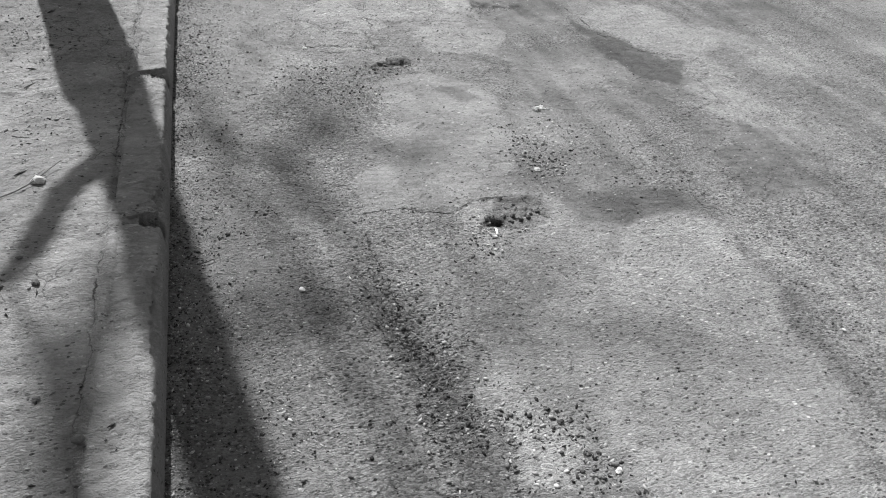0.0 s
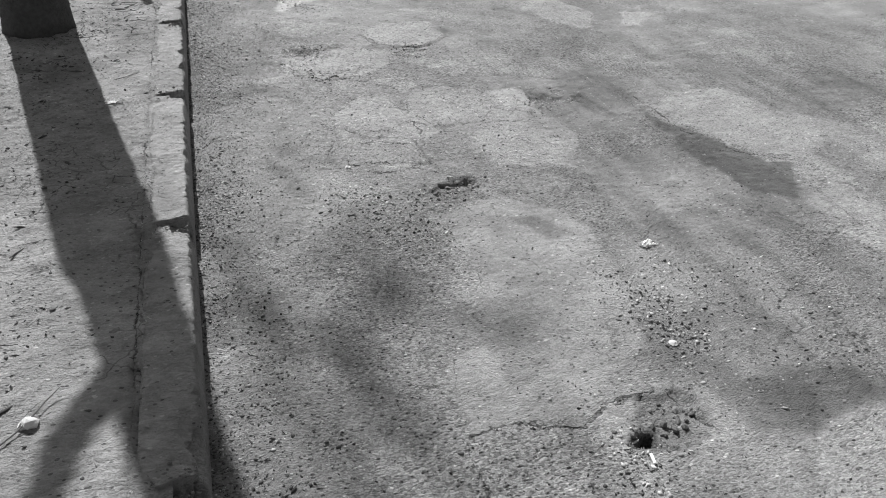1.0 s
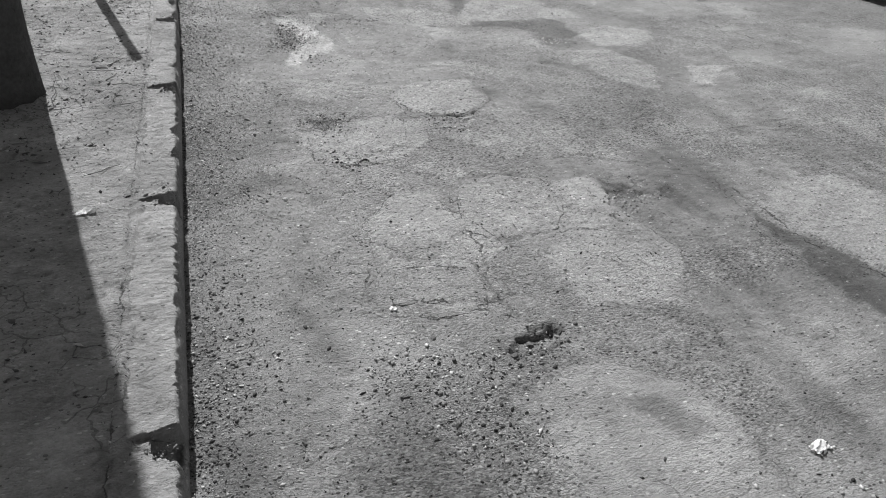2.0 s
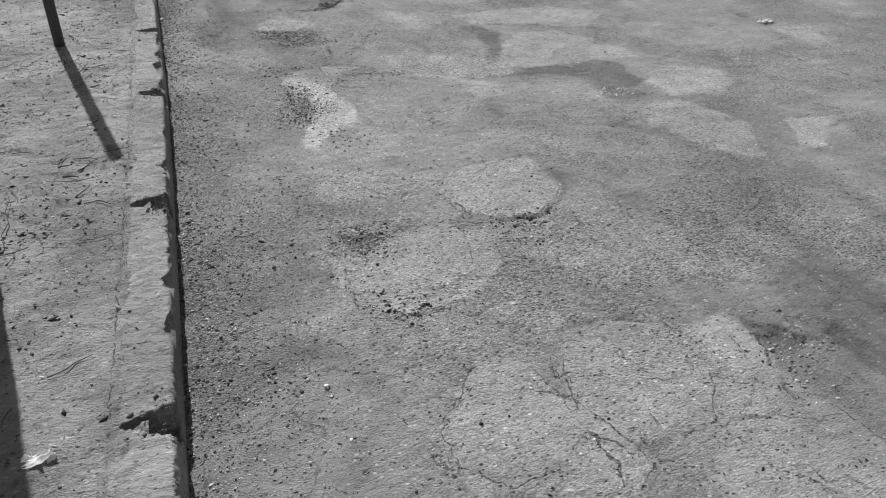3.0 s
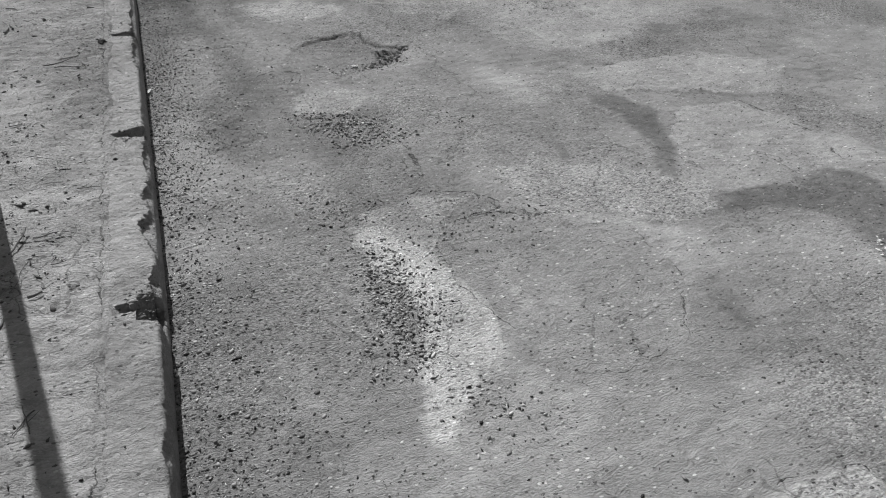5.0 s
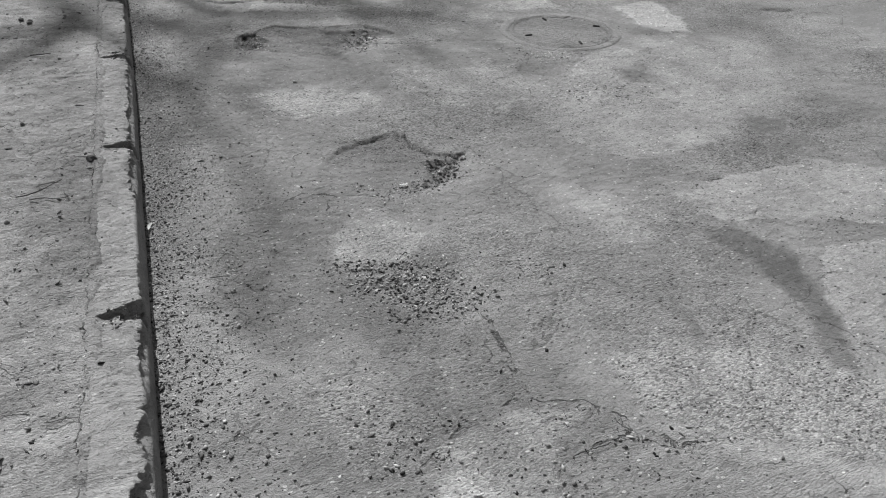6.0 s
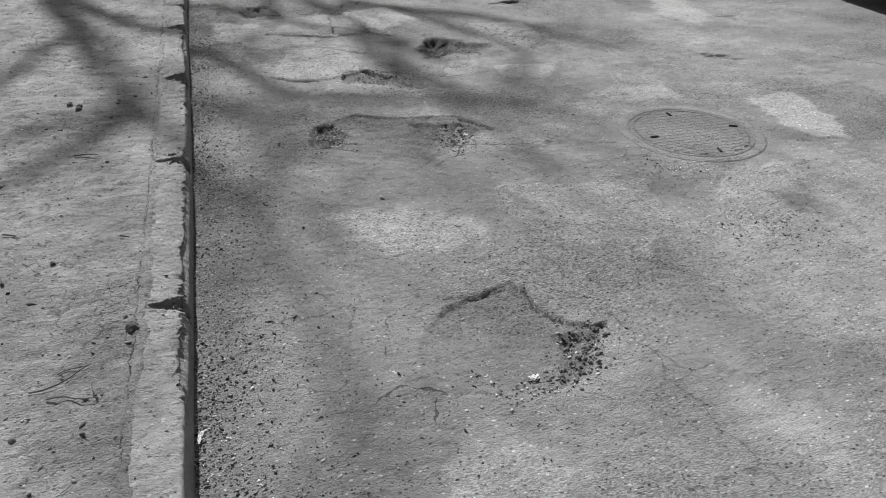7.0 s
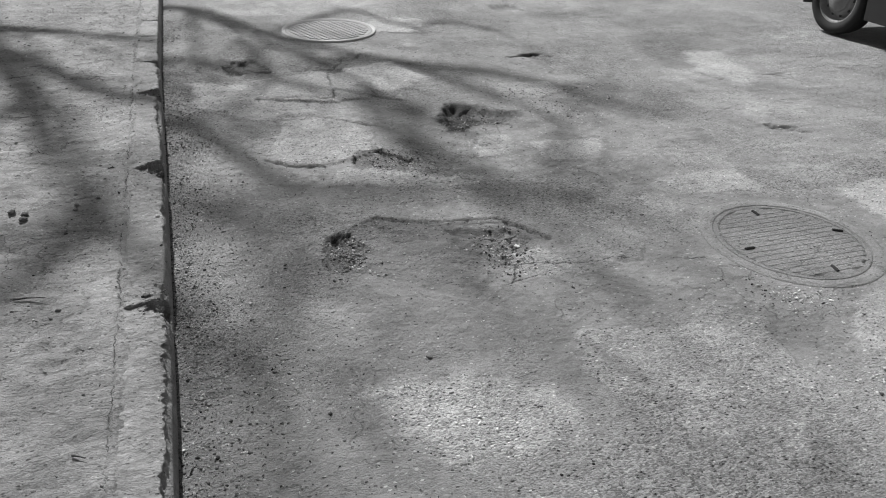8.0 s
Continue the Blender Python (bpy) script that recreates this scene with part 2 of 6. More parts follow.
def graded(lo, a, b, hi, fine, grow=1.25):
    """Coordinates that are fine from a to b and grow coarse out to lo and hi."""
    mid = list(np.arange(a, b, fine))
    out, s, v = [], fine, a
    while v > lo:
        s *= grow
        v -= s
        out.append(max(v, lo))
    up, s, v = [], fine, mid[-1]
    while v < hi:
        s *= grow
        v += s
        up.append(min(v, hi))
    return np.array(out[::-1] + mid + up)


# ---- the road: worn and patched asphalt ----
PATCHES, STAINS, HOLES, CRACKS, PILES, SEAMS = [], [], [], [], [], []
MANHOLES = [(2.575, 10.39), (1.21, 14.40)]


def fitted(ragged, shape):
    """Small shapes keep a finer edge than large ones."""
    return min(ragged, 0.12 * min(max(p[k] for p in shape) - min(p[k] for p in shape) for k in (0, 1)))


def worn(tone, coarse, rise, shape, soft=0.03, ragged=0.05, gap=0.0):
    """A patch of its own wear: how light, how coarse, how high it stands over the rest, how open its joint."""
    if gap:
        SEAMS.append((gap * 0.5, shape + shape[:1]))
    PATCHES.append((tone, coarse, rise, shape, soft, fitted(ragged, shape)))


def stain(dark, shape, soft=0.06, ragged=0.05):
    STAINS.append((dark, shape, soft, fitted(ragged, shape)))


def pothole(depth, shape, soft=0.035, ragged=0.05, dark=0.85, ramp=0.0):
    """dark: the factor on its floor's colour. ramp: the length over which its floor sinks from the kerb's side."""
    HOLES.append((depth, shape, soft, fitted(ragged, shape), dark, ramp))


def crack(wide, deep, line, dark=0.6, whole=0.0):
    CRACKS.append((wide, deep, line, dark, whole))


def seam(gap, line):
    """A hairline joint between two pieces of the top coat."""
    SEAMS.append((gap, line))


def pile(count, shape, size=0.006, chunky=1.0):
    PILES.append((count, shape, size, chunky))


# start of the walk
worn(0.275, 0.35, 0.0, [(0.98, 1.88), (1.60, 2.17), (1.76, 1.62), (1.83, 1.38), (1.60, 1.13), (1.03, 1.1), (0.82, 1.60)], 0.12)
worn(0.31, 0.5, 0.004, [(1.46, 2.19), (1.74, 2.27), (1.92, 2.18), (1.84, 1.96), (1.86, 1.81), (1.74, 1.62), (1.48, 1.63), (1.39, 1.90)], 0.1)
worn(0.35, 0.5, 0.0, [(0.85, 1.48), (1.00, 1.47), (1.01, 1.38), (0.91, 1.30), (0.81, 1.34)], 0.06)
stain(0.42, [(2.25, 4.33), (2.32, 4.06), (2.49, 3.68), (2.62, 3.62), (2.40, 3.33), (2.23, 3.42), (2.18, 3.80)], 0.03, 0.03)
stain(0.3, [(2.42, 2.94), (2.52, 2.79), (2.48, 2.50), (2.49, 2.34), (2.29, 2.33), (2.12, 2.30), (2.17, 2.64)], 0.07)
stain(0.3, [(1.51, 2.44), (1.68, 2.49), (1.87, 2.40), (1.83, 2.29), (1.54, 2.23), (1.49, 2.29)], 0.06)
stain(0.3, [(1.19, 3.49), (1.30, 3.46), (1.37, 3.30), (1.26, 3.26), (1.24, 3.38)], 0.03)
stain(0.2, [(1.9, 4.9), (2.3, 4.95), (2.3, 4.45), (2.0, 4.4)], 0.15)
stain(0.2, [(3.0, 4.2), (3.4, 4.1), (3.9, 4.4), (3.6, 4.6)], 0.2)
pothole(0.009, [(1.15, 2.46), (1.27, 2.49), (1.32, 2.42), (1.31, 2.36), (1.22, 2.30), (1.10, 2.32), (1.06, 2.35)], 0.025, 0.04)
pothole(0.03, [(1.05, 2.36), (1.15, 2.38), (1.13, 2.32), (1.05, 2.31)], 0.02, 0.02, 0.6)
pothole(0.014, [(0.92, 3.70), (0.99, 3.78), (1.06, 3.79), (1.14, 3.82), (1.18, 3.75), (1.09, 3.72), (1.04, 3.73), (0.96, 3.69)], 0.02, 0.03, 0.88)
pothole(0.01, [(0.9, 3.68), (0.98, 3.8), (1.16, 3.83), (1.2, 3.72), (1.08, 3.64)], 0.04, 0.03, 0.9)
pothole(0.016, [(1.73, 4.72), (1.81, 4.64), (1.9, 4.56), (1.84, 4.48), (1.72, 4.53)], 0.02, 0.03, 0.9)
crack(0.014, 0.007, [(0.76, 2.47), (0.94, 2.45), (1.15, 2.5), (1.35, 2.56), (1.42, 2.72)], 0.47)
crack(0.014, 0.005, [(0.5, 4.72), (0.8, 4.82), (1.0, 4.9), (1.35, 4.88)], 0.47)
crack(0.013, 0.005, [(0.98, 4.22), (1.02, 3.9), (1.1, 3.75)], 0.47)
pothole(0.014, [(1.95, 4.55), (2.05, 4.6), (2.1, 4.25), (2.0, 4.2)], 0.03, 0.05, 0.75)
crack(0.014, 0.007, [(1.15, 4.95), (1.35, 5.0), (1.5, 4.85), (1.75, 4.95), (2.0, 4.85)], 0.27)
worn(0.32, 0.5, 0.0, [(1.54, 4.67), (1.67, 4.57), (1.65, 4.38), (1.55, 4.46)], 0.05)
worn(0.3, 0.4, 0.006, [(2.3, 4.3), (2.45, 4.5), (2.9, 4.5), (3.1, 4.0), (2.75, 3.65), (2.5, 3.72), (2.36, 4.06)], 0.04)
worn(0.31, 0.5, 0.003, [(2.39, 3.28), (2.79, 3.45), (2.68, 3.05), (2.42, 2.94)], 0.08)
stain(0.27, [(0.34, 4.16), (0.47, 3.89), (0.50, 3.73), (0.39, 3.81), (0.32, 4.04)], 0.08)
crack(0.012, 0.006, [(0.86, 4.25), (1.0, 4.33), (1.05, 4.5), (1.09, 4.72), (1.15, 4.8), (1.5, 4.81)], 0.45)
crack(0.012, 0.006, [(0.6, 4.12), (0.72, 4.28), (0.88, 4.24), (1.02, 4.2), (1.06, 4.0)], 0.4)
crack(0.012, 0.005, [(0.55, 3.98), (0.75, 4.02), (0.95, 3.98), (1.1, 4.02)], 0.35)
stain(0.14, [(1.56, 4.9), (2.3, 4.9), (2.2, 4.1), (1.6, 4.1)], 0.14)
stain(0.15, [(1.6, 3.9), (2.2, 3.9), (2.6, 3.3), (2.0, 3.1), (1.6, 3.3)], 0.14)
worn(0.29, 0.35, 0.0, [(1.8, 9.0), (2.6, 8.7), (3.4, 9.2), (3.7, 10.0), (2.9, 9.9), (2.0, 9.5)], 0.3)
worn(0.33, 0.4, 0.007, [(0.59, 12.37), (0.95, 12.3), (1.05, 12.00), (0.92, 11.70), (0.67, 11.64), (0.49, 11.75)], 0.03, 0.03)
worn(0.3, 0.4, 0.012, [(0.45, 12.71), (0.96, 12.63), (1.2, 12.64), (1.3, 13.1), (0.9, 13.25), (0.5, 13.15)], 0.03, 0.03)
pothole(0.02, [(0.31, 13.70), (0.51, 13.62), (0.55, 13.45), (0.42, 13.26), (0.29, 13.35)], 0.03, 0.04, 0.8)
pothole(0.03, [(0.5, 13.4), (0.64, 13.36), (0.62, 13.3), (0.5, 13.33)], 0.02, 0.02, 0.5)
worn(0.42, 0.75, 0.003, [(0.58, 9.90), (0.79, 9.84), (1.07, 9.74), (1.13, 9.62), (0.99, 9.51), (0.75, 9.51), (0.65, 9.63)], 0.12, 0.07)
worn(0.38, 0.4, 0.006, [(3.19, 10.78), (3.53, 10.81), (3.51, 10.34), (3.33, 10.13), (3.12, 10.18), (3.10, 10.39)], 0.04)
worn(0.36, 0.5, 0.004, [(2.31, 9.72), (2.79, 9.93), (2.84, 9.78), (2.56, 9.50), (2.30, 9.46), (2.24, 9.57)], 0.06)
worn(0.4, 0.5, 0.003, [(1.35, 10.56), (1.48, 10.61), (1.54, 10.45), (1.42, 10.37), (1.31, 10.46)], 0.03, 0.03)
worn(0.3, 0.7, 0.003, [(1.57, 9.90), (1.85, 9.89), (2.02, 9.57), (1.87, 9.37), (1.61, 9.57)], 0.06)
worn(0.36, 0.4, 0.004, [(1.60, 11.83), (1.81, 11.84), (1.74, 11.59), (1.55, 11.60)], 0.03)
worn(0.33, 0.4, 0.004, [(1.87, 11.73), (2.31, 11.68), (2.20, 11.41), (1.86, 11.48)], 0.03)
worn(0.34, 0.5, 0.005, [(0.74, 11.52), (1.00, 11.53), (1.46, 11.35), (1.39, 11.23), (0.74, 11.38)], 0.03)
stain(0.25, [(2.55, 9.65), (2.75, 9.7), (2.75, 9.45), (2.55, 9.48)], 0.1)
stain(0.2, [(2.1, 11.5), (2.35, 11.45), (2.4, 11.1), (2.1, 11.15)], 0.1)
stain(0.2, [(2.2, 10.75), (2.4, 10.9), (2.9, 10.7), (3.2, 10.2), (3.05, 10.15), (2.7, 10.75)], 0.08)
worn(0.32, 0.3, 0.006, [(0.08, 13.14), (0.37, 13.07), (0.85, 12.80), (0.80, 12.43), (0.39, 12.37), (0.1, 12.63)], 0.04)
worn(0.37, 0.5, 0.008, [(1.07, 13.20), (1.49, 13.41), (1.66, 12.96), (1.35, 12.70), (1.10, 12.94)], 0.04)
worn(0.34, 0.4, 0.004, [(1.97, 12.77), (2.42, 12.75), (2.51, 12.48), (2.03, 12.39)], 0.05)
worn(0.38, 0.3, 0.004, [(3.84, 13.24), (4.18, 13.27), (4.09, 12.64), (3.86, 12.40), (3.70, 12.71)], 0.08)
worn(0.31, 0.7, 0.004, [(1.28, 9.98), (1.69, 9.91), (1.93, 9.75), (1.91, 9.46), (1.69, 9.32), (1.42, 9.49), (1.32, 9.73)], 0.05)
worn(0.28, 0.5, 0.003, [(2.49, 9.93), (2.68, 9.96), (2.5, 9.4), (2.16, 9.2), (2.23, 9.61)], 0.06)
worn(0.34, 0.5, 0.004, [(2.50, 11.12), (2.82, 11.12), (2.81, 10.84), (2.48, 10.88)], 0.05)
worn(0.4, 0.3, 0.004, [(0.38, 14.63), (0.60, 14.50), (0.53, 14.23), (0.36, 14.35)], 0.06)
worn(0.36, 0.4, 0.01, [(1.6, 14.9), (2.1, 14.7), (1.9, 14.2), (1.6, 14.3)], 0.06)
worn(0.35, 0.4, 0.008, [(0.2, 15.6), (0.9, 15.5), (0.9, 15.0), (0.3, 15.1)], 0.06)
stain(0.22, [(2.12, 11.2), (2.51, 11.3), (2.50, 11.12), (2.15, 11.02)], 0.06)
stain(0.3, [(2.52, 12.66), (3.05, 12.83), (2.75, 12.14), (2.45, 12.25)], 0.12)
stain(0.2, [(2.65, 11.56), (2.99, 11.68), (2.94, 11.50), (2.67, 11.43)], 0.06)
stain(0.15, [(0.52, 9.98), (0.80, 10.48), (1.14, 10.39), (1.12, 10.03), (0.84, 9.92)], 0.12)
stain(0.3, [(1.06, 10.54), (1.14, 10.39), (1.17, 10.24), (1.1, 10.28)], 0.06)
stain(0.25, [(1.34, 9.93), (1.43, 9.82), (1.47, 9.67), (1.38, 9.71)], 0.06)
pothole(0.03, [(2.88, 15.17), (3.18, 15.13), (3.17, 14.9), (2.88, 14.97)], 0.04, 0.03, 0.6)
pothole(0.02, [(2.50, 13.40), (2.72, 13.42), (2.59, 13.25)], 0.03, 0.03, 0.7)
crack(0.012, 0.010, [(1.02, 4.60), (1.10, 4.72), (1.18, 4.81), (1.29, 4.81), (1.43, 4.78), (1.53, 4.70), (1.55, 4.55), (1.55, 4.42)], 0.55)
crack(0.012, 0.010, [(1.77, 4.67), (1.85, 4.59), (1.93, 4.52)], 0.55)
stain(0.16, [(1.52, 3.30), (1.36, 2.98), (1.42, 2.45), (1.75, 2.45), (2.11, 3.04), (1.80, 3.24)], 0.15)
# middle of the walk
worn(0.45, 0.4, 0, [(0.66, 7.31), (0.81, 7.37), (0.97, 7.38), (0.94, 7.20), (0.89, 7.08), (0.91, 6.91), (0.96, 6.71), (0.94, 6.61), (0.85, 6.52), (0.76, 6.42), (0.67, 6.33), (0.63, 6.37), (0.69, 6.46), (0.71, 6.60), (0.74, 6.78), (0.75, 6.96), (0.71, 7.07)], 0.045, 0.03, 0.0)
worn(0.33, 0.4, 0.001, [(0.68, 7.38), (0.79, 7.45), (0.95, 7.45), (1.14, 7.39), (1.00, 7.30), (0.91, 7.19), (0.88, 7.11), (0.86, 7.18), (0.78, 7.25)], 0.04, 0.03, 0.5)
worn(0.255, 0.15, -0.003, [(0.91, 7.16), (1.01, 7.26), (1.24, 7.26), (1.40, 7.11), (1.59, 7.05), (1.61, 6.75), (1.44, 6.48), (1.20, 6.42), (1.05, 6.48), (1.04, 6.56), (0.97, 6.72), (0.91, 6.92)], 0.03, 0.02, 0.6)
worn(0.325, 0.8, 0.002, [(1.27, 7.54), (1.48, 7.58), (1.68, 7.46), (1.90, 7.36), (2.05, 7.23), (2.02, 7.09), (1.81, 7.03), (1.58, 7.14), (1.37, 7.21), (1.30, 7.35)], 0.07, 0.03, 0.0)
worn(0.29, 0.25, 0.005, [(2.04, 8.24), (2.19, 8.38), (2.64, 8.40), (2.95, 8.26), (3.18, 8.13), (2.89, 7.81), (2.66, 7.84), (2.36, 8.00), (2.09, 8.10)], 0.03, 0.03, 0.7)
worn(0.27, 0.2, 0.003, [(2.17, 7.65), (2.37, 7.82), (2.59, 7.77), (2.77, 7.57), (2.53, 7.19), (2.31, 7.08), (2.05, 7.16), (1.99, 7.34)], 0.03, 0.02, 0.4)
worn(0.29, 0.2, 0.003, [(2.09, 8.25), (2.33, 8.40), (2.81, 8.41), (3.15, 8.20), (2.82, 7.85), (2.38, 7.94)], 0.04, 0.03, 0.6)
worn(0.34, 0.5, 0.003, [(2.75, 6.87), (3.03, 6.92), (3.28, 6.73), (2.96, 6.42), (2.68, 6.54), (2.65, 6.71)], 0.05, 0.03, 0.0)
worn(0.33, 0.5, 0.008, [(1.17, 5.92), (1.37, 6.00), (1.58, 5.97), (1.59, 5.84), (1.59, 5.67), (1.52, 5.58), (1.40, 5.50), (1.27, 5.51), (1.13, 5.57), (1.11, 5.65), (1.10, 5.76)], 0.03, 0.02, 0.8)
worn(0.32, 0.6, 0.003, [(0.68, 6.08), (0.86, 6.08), (1.05, 5.96), (1.15, 5.90), (1.09, 5.79), (0.97, 5.82), (0.92, 5.78), (0.76, 5.80), (0.65, 5.87), (0.63, 5.97)], 0.06, 0.04, 0.0)
worn(0.27, 0.4, 0.001, [(0.93, 5.77), (0.97, 5.81), (1.07, 5.78), (1.10, 5.69), (1.12, 5.59), (1.06, 5.54), (0.92, 5.58), (0.86, 5.64)], 0.03, 0.02, 0.9)
worn(0.3, 0.5, 0.005, [(0.59, 5.37), (0.70, 5.44), (0.86, 5.54), (1.04, 5.54), (1.08, 5.39), (1.00, 5.19), (0.90, 5.14), (0.77, 5.10), (0.67, 5.12), (0.57, 5.20)], 0.04, 0.02, 0.7)
worn(0.235, 0.5, 0.004, [(1.22, 4.86), (1.29, 4.87), (1.41, 4.82), (1.47, 4.73), (1.49, 4.61), (1.41, 4.49), (1.25, 4.54), (1.04, 4.62), (1.07, 4.70), (1.15, 4.80)], 0.03, 0.02, 1.0)
worn(0.28, 0.6, 0.004, [(1.52, 4.71), (1.65, 4.69), (1.64, 4.57), (1.60, 4.43), (1.50, 4.44), (1.49, 4.57)], 0.05, 0.03, 0.5)
worn(0.31, 0.5, 0.003, [(2.46, 6.41), (2.69, 6.43), (2.82, 6.03), (2.69, 5.67), (2.56, 5.69), (2.38, 5.92), (2.34, 6.18)], 0.06, 0.03, 0.0)
worn(0.34, 0.4, 0.003, [(3.07, 6.03), (3.36, 5.99), (3.00, 5.67), (2.94, 5.76)], 0.04, 0.03, 0.0)
worn(0.36, 0.4, 0.004, [(2.65, 6.72), (2.94, 6.84), (3.13, 6.60), (2.92, 6.45), (2.68, 6.49)], 0.04, 0.03, 0.0)
worn(0.38, 0.4, 0, [(0.67, 8.48), (0.88, 8.46), (0.95, 8.36), (0.88, 8.26), (0.65, 8.28)], 0.06, 0.03, 0.0)
worn(0.34, 0.4, 0, [(0.68, 8.47), (0.76, 8.52), (0.89, 8.50), (0.97, 8.39), (0.88, 8.26), (0.75, 8.26), (0.66, 8.34)], 0.06, 0.03, 0.0)
worn(0.29, 0.3, 0.003, [(1.89, 8.97), (2.17, 9.05), (2.52, 8.96), (2.52, 8.69), (2.20, 8.63), (1.90, 8.76)], 0.04, 0.03, 0.5)
worn(0.29, 0.3, 0.003, [(2.04, 8.29), (2.19, 8.39), (2.48, 8.34), (2.25, 8.09), (2.05, 8.22)], 0.05, 0.03, 0.5)
stain(0.34, [(1.99, 8.07), (2.14, 8.05), (2.21, 7.84), (2.11, 7.52), (1.98, 7.27), (1.91, 7.32), (2.02, 7.55), (2.04, 7.86)], 0.04, 0.03)
stain(0.36, [(1.99, 7.16), (2.38, 7.05), (2.50, 7.16), (2.65, 7.07), (2.63, 6.91), (2.67, 6.77), (2.59, 6.68), (2.38, 6.68), (2.33, 6.85), (2.23, 6.96), (1.96, 7.05)], 0.04, 0.03)
stain(0.3, [(2.30, 6.86), (2.30, 6.58), (2.43, 6.48), (2.60, 6.55), (2.53, 6.64), (2.42, 6.69)], 0.07, 0.03)
stain(0.3, [(2.19, 6.42), (2.17, 6.25), (2.28, 6.13), (2.42, 6.11), (2.37, 5.96), (2.33, 6.00), (2.23, 6.08), (2.09, 6.18)], 0.06, 0.03)
stain(0.2, [(1.62, 6.60), (1.66, 6.50), (1.76, 6.42), (1.63, 6.45)], 0.05, 0.03)
stain(0.24, [(1.57, 5.90), (1.67, 5.80), (1.61, 5.66), (1.53, 5.74)], 0.08, 0.03)
stain(0.25, [(1.63, 7.79), (1.62, 7.55), (1.58, 7.55)], 0.03, 0.03)
stain(0.25, [(2.77, 6.16), (2.83, 6.11), (2.79, 6.08), (2.74, 6.11)], 0.03, 0.03)
stain(0.3, [(2.85, 8.89), (2.98, 8.82), (2.86, 8.66), (2.75, 8.68)], 0.06, 0.03)
stain(0.24, [(0.39, 5.59), (0.51, 5.55), (0.52, 5.38), (0.48, 5.29), (0.40, 5.39)], 0.09, 0.03)
stain(0.26, [(0.34, 5.04), (0.49, 4.94), (0.51, 4.82), (0.29, 4.91)], 0.1, 0.03)
stain(0.18, [(0.37, 7.46), (0.49, 7.40), (0.55, 7.26), (0.41, 7.30)], 0.1, 0.03)
stain(0.22, [(1.68, 4.81), (1.73, 4.75), (1.73, 4.66), (1.66, 4.73)], 0.06, 0.03)
stain(0.22, [(1.56, 5.85), (1.75, 5.78), (1.66, 5.68), (1.55, 5.74)], 0.08, 0.03)
stain(0.22, [(1.79, 5.65), (1.91, 5.54), (1.89, 5.42), (1.75, 5.52)], 0.08, 0.03)
# slit below the raised patch; its dark colour paints the edge's shadow
crack(0.009, 0.014, [(1.23, 5.50), (1.32, 5.49), (1.39, 5.49), (1.48, 5.53)], 0.85, 1.0)
seam(1, [(0.92, 5.77), (0.97, 5.81), (1.07, 5.78), (1.10, 5.69), (1.13, 5.59), (1.23, 5.50)])
seam(0.9, [(1.11, 5.54), (1.02, 5.53), (0.89, 5.58), (0.82, 5.52), (0.68, 5.40), (0.64, 5.55)])
seam(0.9, [(0.67, 5.11), (0.77, 5.10), (0.88, 5.12), (1.02, 5.14)])
seam(0.8, [(0.88, 7.08), (0.92, 7.19), (0.98, 7.26), (1.10, 7.29), (1.25, 7.29)])
seam(0.9, [(1.14, 7.43), (1.20, 7.30), (1.26, 7.23), (1.36, 7.20)])
seam(0.8, [(1.02, 7.86), (1.01, 7.70), (0.99, 7.50), (0.91, 7.49)])
seam(0.7, [(0.95, 7.45), (0.78, 7.45), (0.66, 7.37)])
seam(0.7, [(1.03, 7.86), (1.01, 7.49), (1.17, 7.40), (1.30, 7.22)])
seam(0.8, [(0.92, 5.82), (1.04, 5.79), (1.10, 5.66), (1.11, 5.55)])
seam(0.6, [(2.01, 8.25), (2.20, 8.39), (2.65, 8.41)])
pothole(0.012, [(0.59, 5.56), (0.73, 5.54), (0.78, 5.49), (0.70, 5.39), (0.65, 5.45)], 0.03, 0.03, 0.7)
pothole(0.01, [(1.13, 4.81), (1.19, 4.84), (1.29, 4.81), (1.26, 4.77), (1.14, 4.74)], 0.03, 0.03, 0.75)
pothole(0.016, [(1.07, 2.35), (1.12, 2.38), (1.15, 2.37), (1.12, 2.30), (1.07, 2.31)], 0.03, 0.03, 0.6)
pothole(0.007, [(1.15, 2.46), (1.28, 2.48), (1.32, 2.38), (1.27, 2.31), (1.17, 2.29), (1.07, 2.31), (1.09, 2.38)], 0.02, 0.03, 0.85)
crack(0.006, 0.01, [(1.03, 2.48), (1.16, 2.47), (1.22, 2.49), (1.28, 2.48)], 0.8, 1.0)
crack(0.008, 0.012, [(1.25, 2.41), (1.28, 2.38), (1.30, 2.35)], 0.7, 1.0)
crack(0.007, 0.01, [(1.12, 2.31), (1.18, 2.29), (1.27, 2.31)], 0.6, 0.8)
worn(0.34, 0.3, 0.0, [(1.03, 6.95), (1.07, 6.91), (1.09, 6.78), (1.06, 6.77), (1.04, 6.82)], 0.03, 0.02)
stain(0.26, [(1.62, 6.66), (1.69, 6.65), (1.69, 6.52), (1.65, 6.47), (1.61, 6.56)], 0.06, 0.03)
